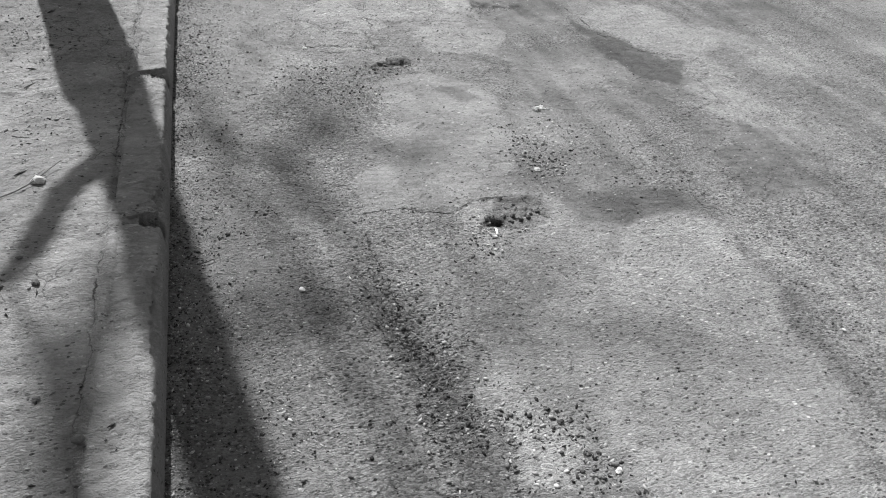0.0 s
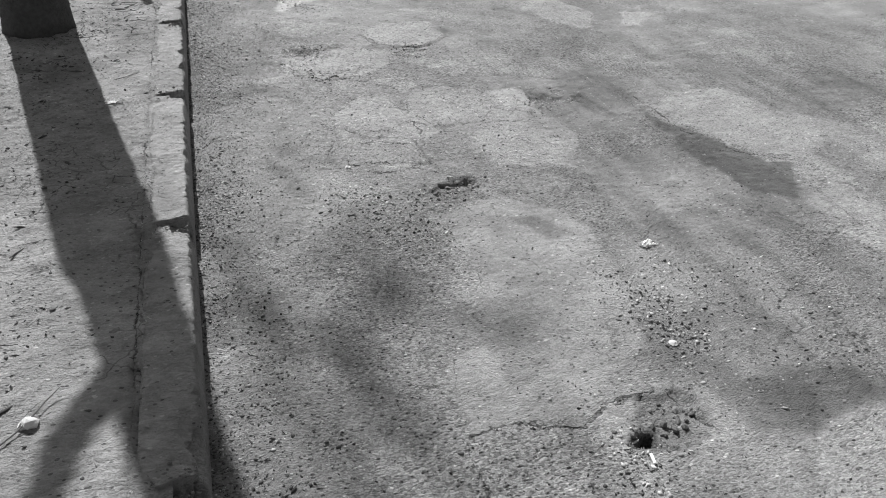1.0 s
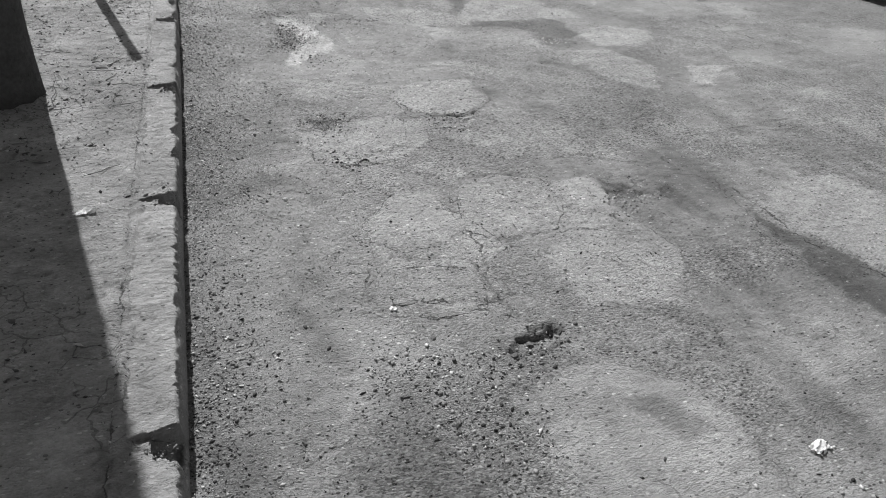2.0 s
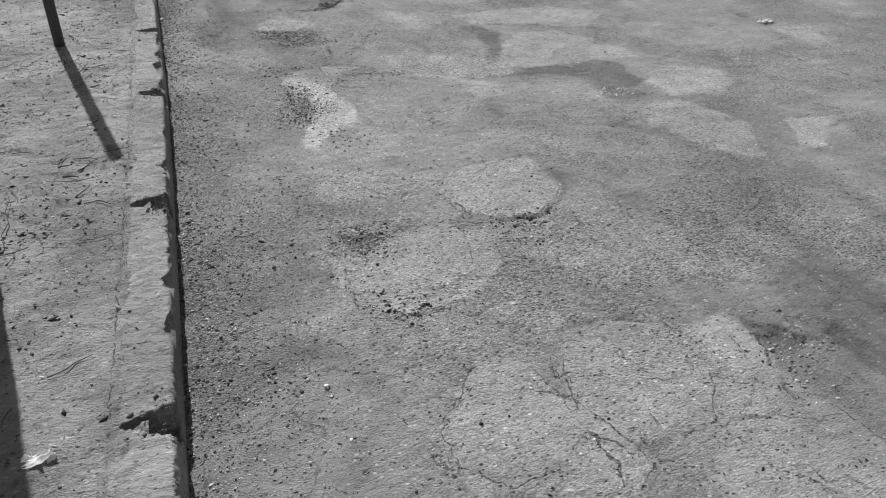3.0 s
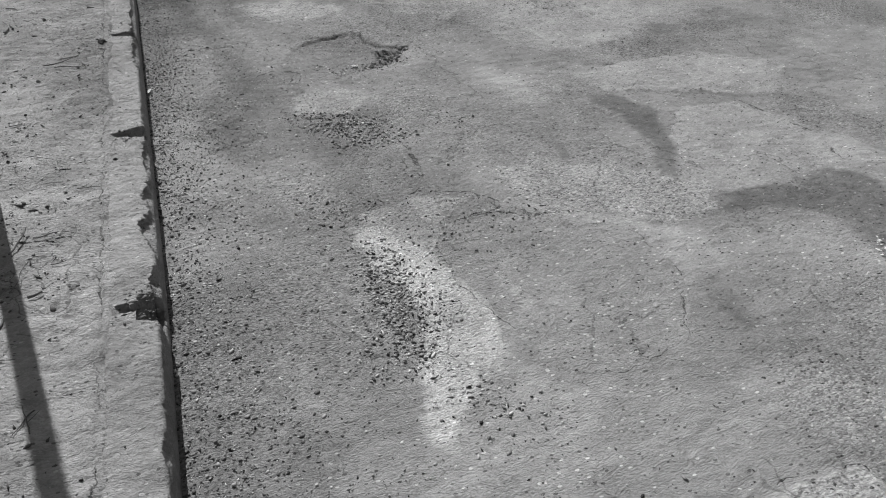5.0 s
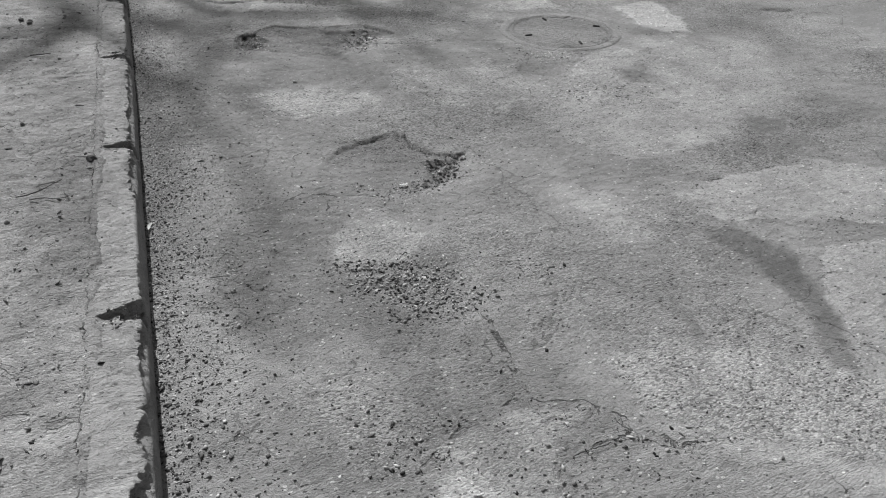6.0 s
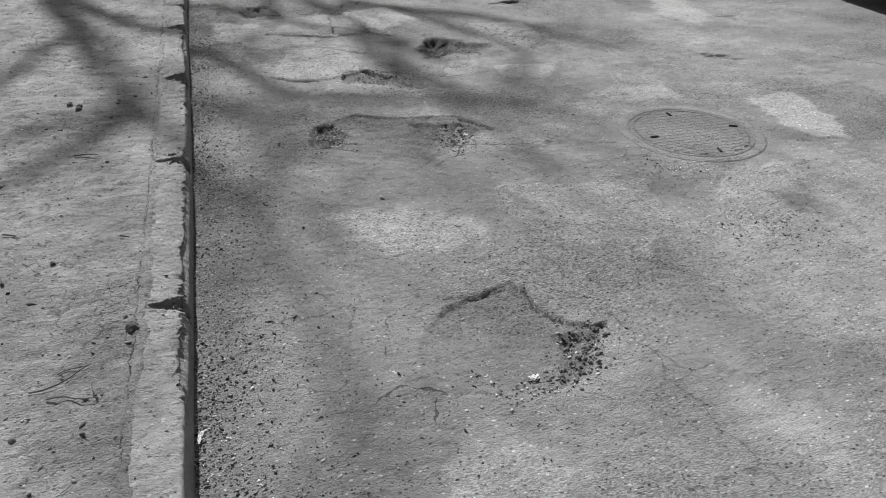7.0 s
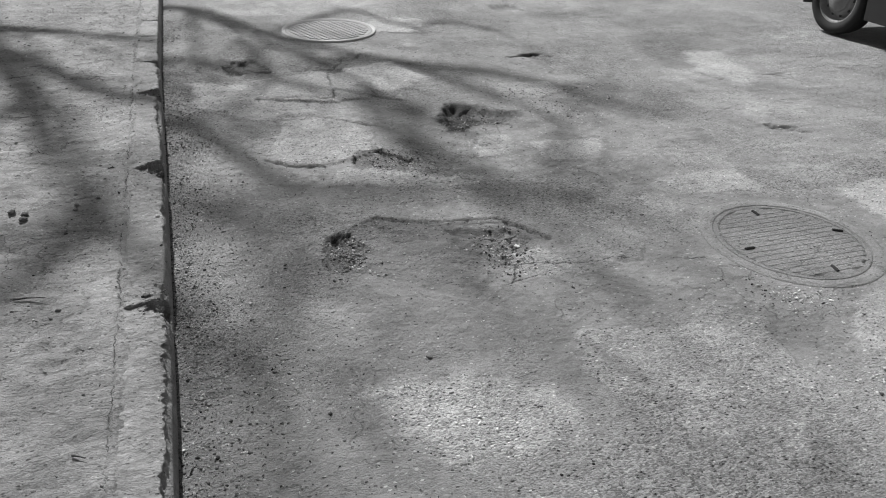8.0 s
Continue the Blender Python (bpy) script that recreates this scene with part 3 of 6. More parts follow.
# tiles of the worn top coat between the start and the middle
worn(0.34, 0.5, 0.006, [(0.67, 4.51), (0.83, 4.73), (0.99, 4.71), (1.03, 4.53), (1.02, 4.40), (0.91, 4.31), (0.78, 4.29), (0.68, 4.39)], 0.04, 0.02, 0.8)
worn(0.29, 0.5, 0.005, [(1.08, 4.65), (1.15, 4.77), (1.29, 4.80), (1.48, 4.75), (1.53, 4.64), (1.48, 4.48), (1.38, 4.33), (1.10, 4.30), (1.03, 4.42)], 0.03, 0.02, 0.9)
worn(0.34, 0.5, 0.003, [(1.52, 4.67), (1.72, 4.74), (1.73, 4.58), (1.64, 4.40), (1.55, 4.47)], 0.04, 0.02, 0.4)
worn(0.31, 0.5, 0.005, [(0.58, 5.36), (0.76, 5.46), (1.04, 5.49), (1.17, 5.44), (1.14, 5.21), (0.98, 5.05), (0.77, 5.01), (0.59, 5.11)], 0.03, 0.02, 0.8)
worn(0.28, 0.5, 0.003, [(0.67, 4.08), (0.74, 4.23), (1.03, 4.21), (1.01, 4.10), (0.95, 3.93), (0.78, 3.99)], 0.05, 0.03, 0.8)
seam(1, [(0.51, 5.64), (0.67, 5.60), (0.76, 5.50), (1.00, 5.55), (1.23, 5.47)])
seam(0.9, [(0.58, 5.04), (0.77, 5.01), (0.90, 5.03), (1.00, 5.09)])
seam(0.8, [(0.67, 4.08), (0.67, 4.02), (0.82, 4.00), (0.94, 3.92), (1.15, 3.79)])
seam(0.8, [(1.03, 4.41), (1.05, 4.28), (1.00, 4.10)])
seam(0.7, [(0.59, 4.58), (0.64, 4.40), (0.67, 4.32), (0.61, 4.16)])
pothole(0.012, [(1.74, 4.64), (1.83, 4.64), (1.85, 4.52), (1.77, 4.46), (1.71, 4.53)], 0.03, 0.03, 0.82)
# first metres
seam(1, [(0.66, 2.46), (0.78, 2.48), (0.97, 2.43), (1.12, 2.50), (1.25, 2.50), (1.30, 2.35)])
seam(0.7, [(0.66, 2.46), (0.65, 2.27), (0.68, 2.04), (0.67, 1.84)])
worn(0.31, 0.5, 0.003, [(1.46, 2.15), (1.55, 2.24), (1.74, 2.23), (1.84, 2.09), (1.73, 1.94), (1.51, 1.90), (1.43, 2.00)], 0.05, 0.03, 0.0)
stain(0.26, [(1.41, 2.45), (1.64, 2.50), (1.86, 2.46), (1.93, 2.29), (1.74, 2.26), (1.51, 2.24), (1.37, 2.30)], 0.06, 0.03)
worn(0.27, 0.15, 0.004, [(0.89, 3.52), (1.21, 3.62), (1.41, 3.46), (1.44, 3.15), (1.32, 2.67), (1.13, 2.52), (0.98, 2.44), (0.79, 2.49), (0.67, 2.48), (0.72, 2.77), (0.85, 2.79), (0.94, 3.17)], 0.04, 0.03, 0.4)
worn(0.32, 0.4, 0.003, [(0.63, 4.51), (0.81, 4.65), (1.05, 4.53), (1.15, 4.25), (1.01, 4.15), (0.69, 4.20)], 0.03, 0.02, 0.8)
worn(0.29, 0.4, 0.003, [(1.22, 4.42), (1.68, 4.49), (1.78, 4.11), (1.61, 3.79), (1.27, 3.87)], 0.05, 0.03, 0.5)
seam(0.9, [(0.57, 4.21), (0.75, 4.21), (1.01, 4.15), (1.19, 4.29)])
seam(0.9, [(0.60, 3.97), (0.82, 3.91), (1.00, 3.97)])
seam(0.7, [(2.29, 4.50), (2.31, 4.06), (2.42, 3.79), (2.61, 3.68)])
# end of the walk
pothole(0.017, [(0.71, 9.01), (0.87, 9.17), (1.04, 9.22), (1.12, 9.24), (1.16, 9.16), (1.19, 9.04), (1.27, 8.96), (1.37, 8.94), (1.23, 8.71), (1.09, 8.68), (0.96, 8.73), (0.76, 8.73), (0.68, 8.79)], 0.014, 0.015, 0.8, 0.22)
pothole(0.018, [(1.17, 8.93), (1.27, 8.95), (1.35, 8.93), (1.24, 8.73), (1.11, 8.68), (1.08, 8.72), (1.16, 8.81)], 0.04, 0.04, 0.78)
# grooves along the rim, coloured dark to paint in the rim's thin shadow
crack(0.007, 0.012, [(0.87, 9.20), (0.96, 9.19), (1.06, 9.23), (1.12, 9.25), (1.16, 9.17)], 0.85, 1.0)
crack(0.014, 0.022, [(1.16, 9.19), (1.19, 9.05), (1.24, 9.00), (1.28, 8.97), (1.37, 8.93)], 0.9, 1.0)
stain(0.13, [(0.55, 8.77), (0.67, 8.90), (0.74, 8.75), (0.68, 8.64), (0.61, 8.60), (0.55, 8.69)], 0.05, 0.03)
crack(0.008, 0.008, [(0.71, 8.73), (0.87, 8.71), (0.96, 8.72), (1.07, 8.68), (1.16, 8.70)], 0.6, 0.7)
seam(0.8, [(0.54, 8.76), (0.61, 8.81), (0.74, 8.75), (0.71, 8.73), (0.68, 8.64)])
seam(0.6, [(0.60, 8.96), (0.64, 9.15), (0.73, 9.20)])
worn(0.29, 0.6, 0.003, [(1.26, 9.96), (1.50, 9.98), (1.73, 9.96), (1.89, 10.01), (2.05, 9.90), (1.98, 9.60), (1.92, 9.41), (1.70, 9.37), (1.49, 9.41), (1.42, 9.62), (1.32, 9.77)], 0.05, 0.04, 0.4)
worn(0.335, 0.7, 0.002, [(0.60, 9.89), (0.84, 9.89), (1.10, 9.68), (1.11, 9.57), (0.93, 9.52), (0.70, 9.56), (0.62, 9.69)], 0.1, 0.05, 0.0)
worn(0.33, 0.5, 0.003, [(2.38, 9.84), (2.62, 9.94), (2.82, 9.88), (2.71, 9.58), (2.57, 9.64), (2.38, 9.59), (2.27, 9.63)], 0.05, 0.03, 0.4)
stain(0.3, [(2.57, 9.64), (2.73, 9.58), (2.58, 9.46), (2.51, 9.51)], 0.05, 0.03)
worn(0.28, 0.4, 0.003, [(1.71, 10.68), (1.96, 10.67), (1.85, 10.40), (1.51, 10.36), (1.44, 10.47)], 0.05, 0.03, 0.5)
worn(0.35, 0.4, 0.002, [(1.34, 10.57), (1.50, 10.60), (1.56, 10.43), (1.40, 10.35), (1.31, 10.42)], 0.03, 0.02, 0.0)
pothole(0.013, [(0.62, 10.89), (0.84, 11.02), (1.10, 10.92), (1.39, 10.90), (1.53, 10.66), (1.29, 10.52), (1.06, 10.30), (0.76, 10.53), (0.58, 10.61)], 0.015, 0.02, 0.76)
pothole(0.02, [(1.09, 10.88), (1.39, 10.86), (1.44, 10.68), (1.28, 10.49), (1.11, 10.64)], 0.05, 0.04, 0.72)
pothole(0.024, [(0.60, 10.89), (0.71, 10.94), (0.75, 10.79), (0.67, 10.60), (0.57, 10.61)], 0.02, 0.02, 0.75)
crack(0.012, 0.014, [(0.56, 10.63), (0.60, 10.87), (0.72, 10.96), (0.84, 11.02)], 0.75, 1.0)
crack(0.011, 0.02, [(0.84, 11.02), (1.08, 10.93), (1.38, 10.91), (1.53, 10.66)], 0.8, 1.0)
seam(0.7, [(1.24, 10.37), (1.55, 10.44), (1.83, 10.42), (2.10, 10.35)])
seam(0.7, [(1.44, 10.47), (1.32, 10.51), (1.24, 10.37)])
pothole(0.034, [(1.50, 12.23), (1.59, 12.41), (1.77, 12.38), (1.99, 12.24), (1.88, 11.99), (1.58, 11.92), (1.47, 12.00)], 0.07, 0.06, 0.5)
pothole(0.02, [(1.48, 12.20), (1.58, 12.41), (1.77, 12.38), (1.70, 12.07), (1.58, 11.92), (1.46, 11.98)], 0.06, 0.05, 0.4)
crack(0.016, 0.02, [(0.44, 11.78), (0.56, 11.66), (0.71, 11.63)], 0.85, 1.0)
crack(0.011, 0.014, [(0.32, 13.60), (0.54, 13.68), (0.62, 13.35)], 0.75, 0.75)
crack(0.011, 0.014, [(0.46, 12.73), (0.76, 12.72), (0.95, 12.66), (0.96, 12.85), (1.12, 12.70), (1.36, 12.56)], 0.75, 0.75)
crack(0.011, 0.014, [(0.95, 12.66), (0.99, 13.19), (1.20, 13.59)], 0.75, 0.75)
crack(0.011, 0.014, [(0.53, 12.32), (0.78, 12.33), (1.11, 12.14)], 0.75, 0.75)
crack(0.011, 0.014, [(0.87, 11.64), (0.90, 11.77), (1.03, 11.78), (1.20, 11.58)], 0.75, 0.75)
crack(0.011, 0.014, [(2.47, 13.36), (2.63, 13.39), (2.72, 13.33)], 0.75, 0.75)
crack(0.011, 0.014, [(3.42, 11.60), (3.62, 11.51)], 0.75, 0.75)
seam(0.7, [(4.17, 12.58), (4.29, 12.37), (4.32, 12.11)])
pothole(0.018, [(0.87, 11.73), (1.04, 11.80), (1.21, 11.60), (1.10, 11.50), (0.87, 11.57)], 0.02, 0.02, 0.6)
pothole(0.02, [(0.30, 13.56), (0.54, 13.68), (0.62, 13.35), (0.35, 13.31)], 0.02, 0.02, 0.6)
crack(0.012, 0.02, [(0.95, 3.72), (0.98, 3.76), (1.03, 3.76), (1.12, 3.77)], 0.85, 1.0)
crack(0.008, 0.012, [(1.03, 3.80), (1.09, 3.81), (1.16, 3.77)], 0.85, 1.0)
crack(0.01, 0.016, [(1.80, 4.66), (1.85, 4.61), (1.88, 4.53)], 0.85, 1.0)
crack(0.009, 0.012, [(1.75, 4.63), (1.68, 4.49), (1.64, 4.35)], 0.85, 1.0)
crack(0.008, 0.01, [(0.92, 3.72), (1.03, 3.69), (1.13, 3.73)], 0.85, 1.0)
# far side of the road
crack(0.02, 0.02, [(3.44, 11.66), (3.54, 11.59), (3.63, 11.53)], 0.7, 0.8)
seam(1, [(4.34, 11.39), (4.54, 11.19), (4.61, 10.92), (4.69, 10.69)])
crack(0.02, 0.015, [(4.17, 10.45), (4.29, 10.41), (4.38, 10.33)], 0.7, 0.8)
crack(0.012, 0.012, [(3.70, 10.94), (3.87, 10.98), (3.91, 10.89)], 0.7, 0.8)
crack(0.016, 0.02, [(4.25, 12.58), (4.31, 12.50), (4.31, 12.35), (4.34, 12.13)], 0.7, 0.8)
crack(0.016, 0.018, [(3.42, 11.61), (3.60, 11.61), (3.65, 11.52)], 0.7, 0.8)
crack(0.02, 0.02, [(2.43, 13.34), (2.63, 13.40), (2.75, 13.31)], 0.7, 0.8)
crack(0.02, 0.02, [(4.18, 7.98), (4.21, 7.78), (4.19, 7.64)], 0.7, 0.8)
seam(1, [(3.78, 6.97), (3.88, 6.72), (3.93, 6.50)])
seam(0.8, [(2.65, 7.82), (2.74, 7.43), (2.69, 7.23)])
crack(0.011, 0.014, [(0.70, 13.30), (0.86, 13.35), (1.11, 13.27), (1.34, 13.67)], 0.75, 0.75)
crack(0.011, 0.014, [(0.46, 12.72), (0.69, 12.67), (0.97, 12.59)], 0.75, 0.75)
crack(0.011, 0.014, [(0.98, 12.87), (1.14, 12.72), (1.39, 12.55)], 0.75, 0.75)
seam(0.8, [(1.28, 10.50), (1.50, 10.44), (1.65, 10.44), (1.87, 10.44)])
# loose grit in heaps and drifts
pile(420, [(1.17, 8.92), (1.27, 8.95), (1.36, 8.93), (1.24, 8.73), (1.12, 8.68), (1.08, 8.71), (1.16, 8.81)], 0.0036)
pile(375, [(1.5, 11.95), (1.5, 12.2), (1.85, 12.3), (1.85, 12.0)], 0.005)
pile(195, [(0.92, 3.70), (1.05, 3.78), (1.2, 3.8), (1.12, 3.68), (1.0, 3.62)], 0.004)
pile(1125, [(0.65, 2.30), (0.69, 2.15), (0.74, 1.97), (0.77, 1.73), (0.73, 1.44), (0.63, 1.43), (0.65, 1.63), (0.60, 1.95), (0.61, 2.16)], 0.004)
pile(675, [(1.5, 3.1), (1.45, 2.4), (1.9, 2.4), (2.1, 3.0)], 0.0034)
pile(430, [(0.82, 1.52), (0.98, 1.54), (1.03, 1.44), (1.06, 1.31), (0.95, 1.28), (0.98, 1.45), (0.83, 1.47)], 0.0048)
pile(300, [(0.80, 1.33), (0.9, 1.27), (1.0, 1.28), (0.9, 1.22), (0.78, 1.25)], 0.0048)
pile(900, [(0.62, 2.25), (0.69, 2.09), (0.78, 1.77), (0.74, 1.52), (0.65, 1.76)], 0.0029)
pile(429, [(0.98, 2.36), (1.1, 2.34), (1.07, 2.2), (0.96, 2.15)], 0.0041)
pile(975, [(0.55, 3.75), (0.85, 3.6), (0.92, 3.35), (0.75, 3.25), (0.6, 3.5)], 0.0033)
pile(675, [(1.33, 3.05), (1.47, 2.9), (1.5, 2.62), (1.4, 2.6), (1.36, 2.8)], 0.0042)
pile(257, [(0.62, 10.88), (0.72, 10.88), (0.72, 10.7), (0.62, 10.65)], 0.0046)
pile(321, [(1.2, 10.8), (1.38, 10.8), (1.38, 10.5), (1.25, 10.5)], 0.0046)
pile(429, [(1.0, 11.8), (1.3, 11.65), (1.2, 11.5), (0.95, 11.6)], 0.0046)
pile(557, [(1.95, 12.7), (2.5, 12.6), (2.4, 12.0), (2.0, 12.2)], 0.0041)
pile(150, [(2.5, 12.6), (3.0, 12.7), (2.7, 12.2), (2.5, 12.3)], 0.0045)
pile(495, [(0.59, 5.56), (0.68, 5.56), (0.80, 5.52), (0.70, 5.37), (0.65, 5.44)], 0.0042)
pile(275, [(0.66, 5.12), (0.78, 5.06), (0.75, 5.00), (0.68, 5.06)], 0.0048)
pile(231, [(1.23, 5.46), (1.40, 5.38), (1.33, 5.29), (1.23, 5.36)], 0.0042)
pile(385, [(1.27, 5.47), (1.42, 5.48), (1.35, 5.34), (1.27, 5.35)], 0.0042)
pile(231, [(0.79, 6.46), (0.94, 6.41), (0.90, 6.33), (0.78, 6.38)], 0.0044)
pile(1210, [(0.69, 7.20), (0.75, 7.11), (0.80, 6.97), (0.79, 6.85), (0.77, 6.72), (0.72, 6.60), (0.60, 6.64), (0.63, 6.93)], 0.0044)
pile(330, [(0.62, 7.13), (0.75, 7.12), (0.78, 6.87), (0.73, 6.81), (0.65, 6.96)], 0.0042)
pile(275, [(0.59, 7.53), (0.72, 7.46), (0.70, 7.36), (0.58, 7.40)], 0.0044)
pile(275, [(0.92, 7.21), (0.99, 7.30), (1.20, 7.30), (1.35, 7.22), (1.29, 7.18), (1.05, 7.27), (0.91, 7.07), (0.87, 7.08)], 0.004)
pile(660, [(0.65, 8.26), (0.88, 8.26), (1.04, 8.04), (1.03, 7.92), (0.81, 8.01)], 0.0042)
pile(880, [(0.62, 8.25), (0.82, 8.27), (1.01, 8.05), (1.01, 7.92), (0.79, 7.89), (0.73, 7.98)], 0.0046)
pile(192, [(1.25, 8.10), (1.36, 8.05), (1.32, 7.97), (1.23, 8.01)], 0.004)
pile(231, [(1.74, 4.66), (1.87, 4.55), (1.78, 4.42), (1.61, 4.34)], 0.004)
pile(385, [(0.64, 3.75), (0.94, 3.73), (0.95, 3.62), (0.67, 3.62)], 0.0042)
pile(275, [(0.87, 8.77), (1.08, 8.70), (1.05, 8.64), (0.87, 8.69)], 0.0042)
pile(275, [(1.27, 10.69), (1.37, 10.62), (1.26, 10.44), (1.21, 10.51)], 0.005)
pile(220, [(0.61, 10.83), (0.73, 10.79), (0.76, 10.63), (0.59, 10.59)], 0.005)
pile(165, [(0.90, 11.78), (1.20, 11.63), (1.13, 11.49), (0.88, 11.59)], 0.005)
pile(192, [(2.15, 10.09), (2.45, 9.96), (2.36, 9.88), (2.11, 9.99)], 0.0045)
pile(275, [(2.13, 9.59), (2.56, 9.36), (2.45, 9.20), (2.00, 9.39)], 0.004)


def local(x, y, shape, margin):
    px, py = [p[0] for p in shape], [p[1] for p in shape]
    return np.nonzero((x > min(px) - margin) & (x < max(px) + margin) & (y > min(py) - margin) & (y < max(py) + margin))[0]


def ragged_distance(x, y, shape, ragged, closed=True):
    wx = (fbm(x, y, 9.0, 31, 4) - 0.5) * 2 * ragged
    wy = (fbm(x, y, 9.0, 47, 4) - 0.5) * 2 * ragged
    wx = wx + (fbm(x, y, 3.5, 38, 2) - 0.5) * 2.4 * ragged
    wy = wy + (fbm(x, y, 3.5, 39, 2) - 0.5) * 2.4 * ragged
    wx = wx + (value_noise(x, y, 45.0, 36) - 0.5) * 0.016
    wy = wy + (value_noise(x, y, 45.0, 37) - 0.5) * 0.016
    return outline_distance(x + wx, y + wy, shape, closed)


def road_height(x, y):
    z = (fbm(x, y, 1.3, 3, 3) - 0.5) * 0.022 + (fbm(x, y, 11.0, 8, 3) - 0.5) * 0.009
    z = z + (value_noise(x, y, 75.0, 2) - 0.5) * 0.0035 + (value_noise(x * 0.7, y, 38.0, 4) - 0.5) * 0.0045
    away = np.clip((np.abs(y - 8) - 9) / 10, 0, 1)
    z = z * (1 - away)
    for tone, coarse, rise, shape, soft, ragged in PATCHES:
        k = local(x, y, shape, 0.3)
        if rise and len(k):
            z[k] += rise * step(ragged_distance(x[k], y[k], shape, ragged), min(soft, 0.03))
    for depth, shape, soft, ragged, dark, ramp in HOLES:
        k = local(x, y, shape, 0.3)
        if len(k):
            d = ragged_distance(x[k], y[k], shape, ragged)
            lumps = (fbm(x[k], y[k], 22.0, 12, 4) - 0.5) * min(depth * 1.1, 0.03)
            lo, hi = min(q[1] for q in shape), max(q[1] for q in shape)
            lean = 0.35 + 0.65 * np.clip((y[k] - lo) / (hi - lo), 0, 1)
            if ramp:
                lean = lean * np.clip((x[k] - min(q[0] for q in shape)) / ramp, 0, 1)
                lumps = lumps * 0.5
            z[k] -= (depth * lean - lumps) * step(d + soft * 0.5, soft)
    for wide, deep, line, dark, whole in CRACKS:
        k = local(x, y, line, 0.15)
        if len(k):
            g = np.clip(fbm(x[k], y[k], 5.0, 210, 4) * 4 - 1.35 + whole, 0, 1)
            z[k] -= deep * g * step(ragged_distance(x[k], y[k], line, min(0.035, wide * 1.6), False) - wide * 0.5 * g, wide * 0.8)
    for mx, my in MANHOLES:
        z = z * (1 - step(np.hypot(x - mx, y - my) - 0.43, 0.1))
    near = np.exp(-np.clip(x - kerb_line(y), 0, 9) / 0.04)
    return z - near * 0.012 + near * 0.01 * fbm(x, y, 14.0, 61, 3)


def road_wear(x, y):
    broad = fbm(x, y, 0.8, 20, 3)
    tone = 0.245 + (broad - 0.5) * 0.1 + (fbm(x, y, 3.2, 24, 4) - 0.5) * 0.14
    # wheels have drawn the dust out along the way
    tracks = np.clip((x - 1.2) / 0.4, 0, 1) * np.clip((6.0 - y) / 1.5, 0, 1)
    tone = tone + (fbm(x * 7, y * 0.6, 2.0, 63, 3) - 0.5) * 0.16 * tracks
    coarse = np.clip(fbm(x, y, 1.7, 29, 4) * 2.6 - 0.9, 0.03, 1)
    coarse = np.clip(coarse + 0.38 * np.clip((x - 0.4) / 0.3, 0, 1) * np.clip((5.8 - y) / 0.8, 0, 1) - 0.08 * np.clip((y - 5.8) / 0.8, 0, 1), 0.03, 1)
    # scattered bare spots, where the top coat has gone
    spots = np.clip((fbm(x, y, 2.6, 70, 4) - 0.56) * 14, 0, 1)
    tone = tone * (1 + 0.18 * spots)
    dull = np.clip((0.42 - fbm(x, y, 2.3, 75, 4)) * 14, 0, 1)
    tone = tone * (1 - 0.13 * dull)
    # grime drifted along the kerb
    along = x - kerb_line(y)
    drift = np.exp(-np.clip(along, 0, 9) / 0.28) * (0.6 + 0.5 * fbm(x, y, 4.0, 55, 3))
    tone = tone * (1 - 0.24 * np.clip(drift, 0, 1))
    for t, c, rise, shape, soft, ragged in PATCHES:
        k = local(x, y, shape, 0.35)
        if len(k):
            m = step(ragged_distance(x[k], y[k], shape, ragged * 1.2), soft * (0.4 + 1.2 * fbm(x[k], y[k], 3.0, 35, 2)))
            tone[k] += (t * 1.12 * (0.78 + 0.44 * fbm(x[k], y[k], 6.0, 33, 4)) - tone[k]) * m * 0.95
            coarse[k] += (c - coarse[k]) * m
    for dark, shape, soft, ragged in STAINS:
        k = local(x, y, shape, 0.4)
        if len(k):
            m = step(ragged_distance(x[k], y[k], shape, ragged), soft)
            tone[k] *= 1 - min(dark * 1.15, 0.6) * m
            coarse[k] *= 1 - 0.75 * m
    # inside its outline each hole's colour is multiplied by its dark factor
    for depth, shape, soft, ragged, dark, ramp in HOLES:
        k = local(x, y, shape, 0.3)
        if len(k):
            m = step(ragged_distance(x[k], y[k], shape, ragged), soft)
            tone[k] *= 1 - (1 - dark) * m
    for wide, deep, line, dark, whole in CRACKS:
        k = local(x, y, line, 0.15)
        if len(k):
            g = np.clip(fbm(x[k], y[k], 5.0, 210, 4) * 4 - 1.35 + whole, 0, 1)
            tone[k] *= 1 - 0.8 * dark * g * step(ragged_distance(x[k], y[k], line, min(0.035, wide * 1.6), False) - wide * 0.4 * g, wide * 0.8)
    offset, gap = np.full(x.shape, 0.2), np.zeros(x.shape)
    for k_gap, line in SEAMS:
        k = local(x, y, line, 0.12)
        if len(k):
            d = line_offset(x[k], y[k], line)
            near = np.abs(d) < np.abs(offset[k])
            offset[k] = np.where(near, d, offset[k])
            gap[k] = np.where(near & (np.abs(d) < 0.1), k_gap, gap[k])
    return {"tone": np.clip(tone, 0.05, 0.6), "coarse": np.clip(coarse, 0, 1), "seam": offset, "gap": gap}


road = sheet("road", graded(-0.6, -0.06, 3.4, 400, 0.0098, 1.1), graded(-400, 0.9, 14.6, 400, 0.0098, 1.1), road_height, road_wear, ASPHALT)
tagged(road, "worn grey asphalt road, patched, potholed and strewn with grit", "road", kind="structure")

# ---- the pavement and its kerb ----
KERB_TOP = 0.11
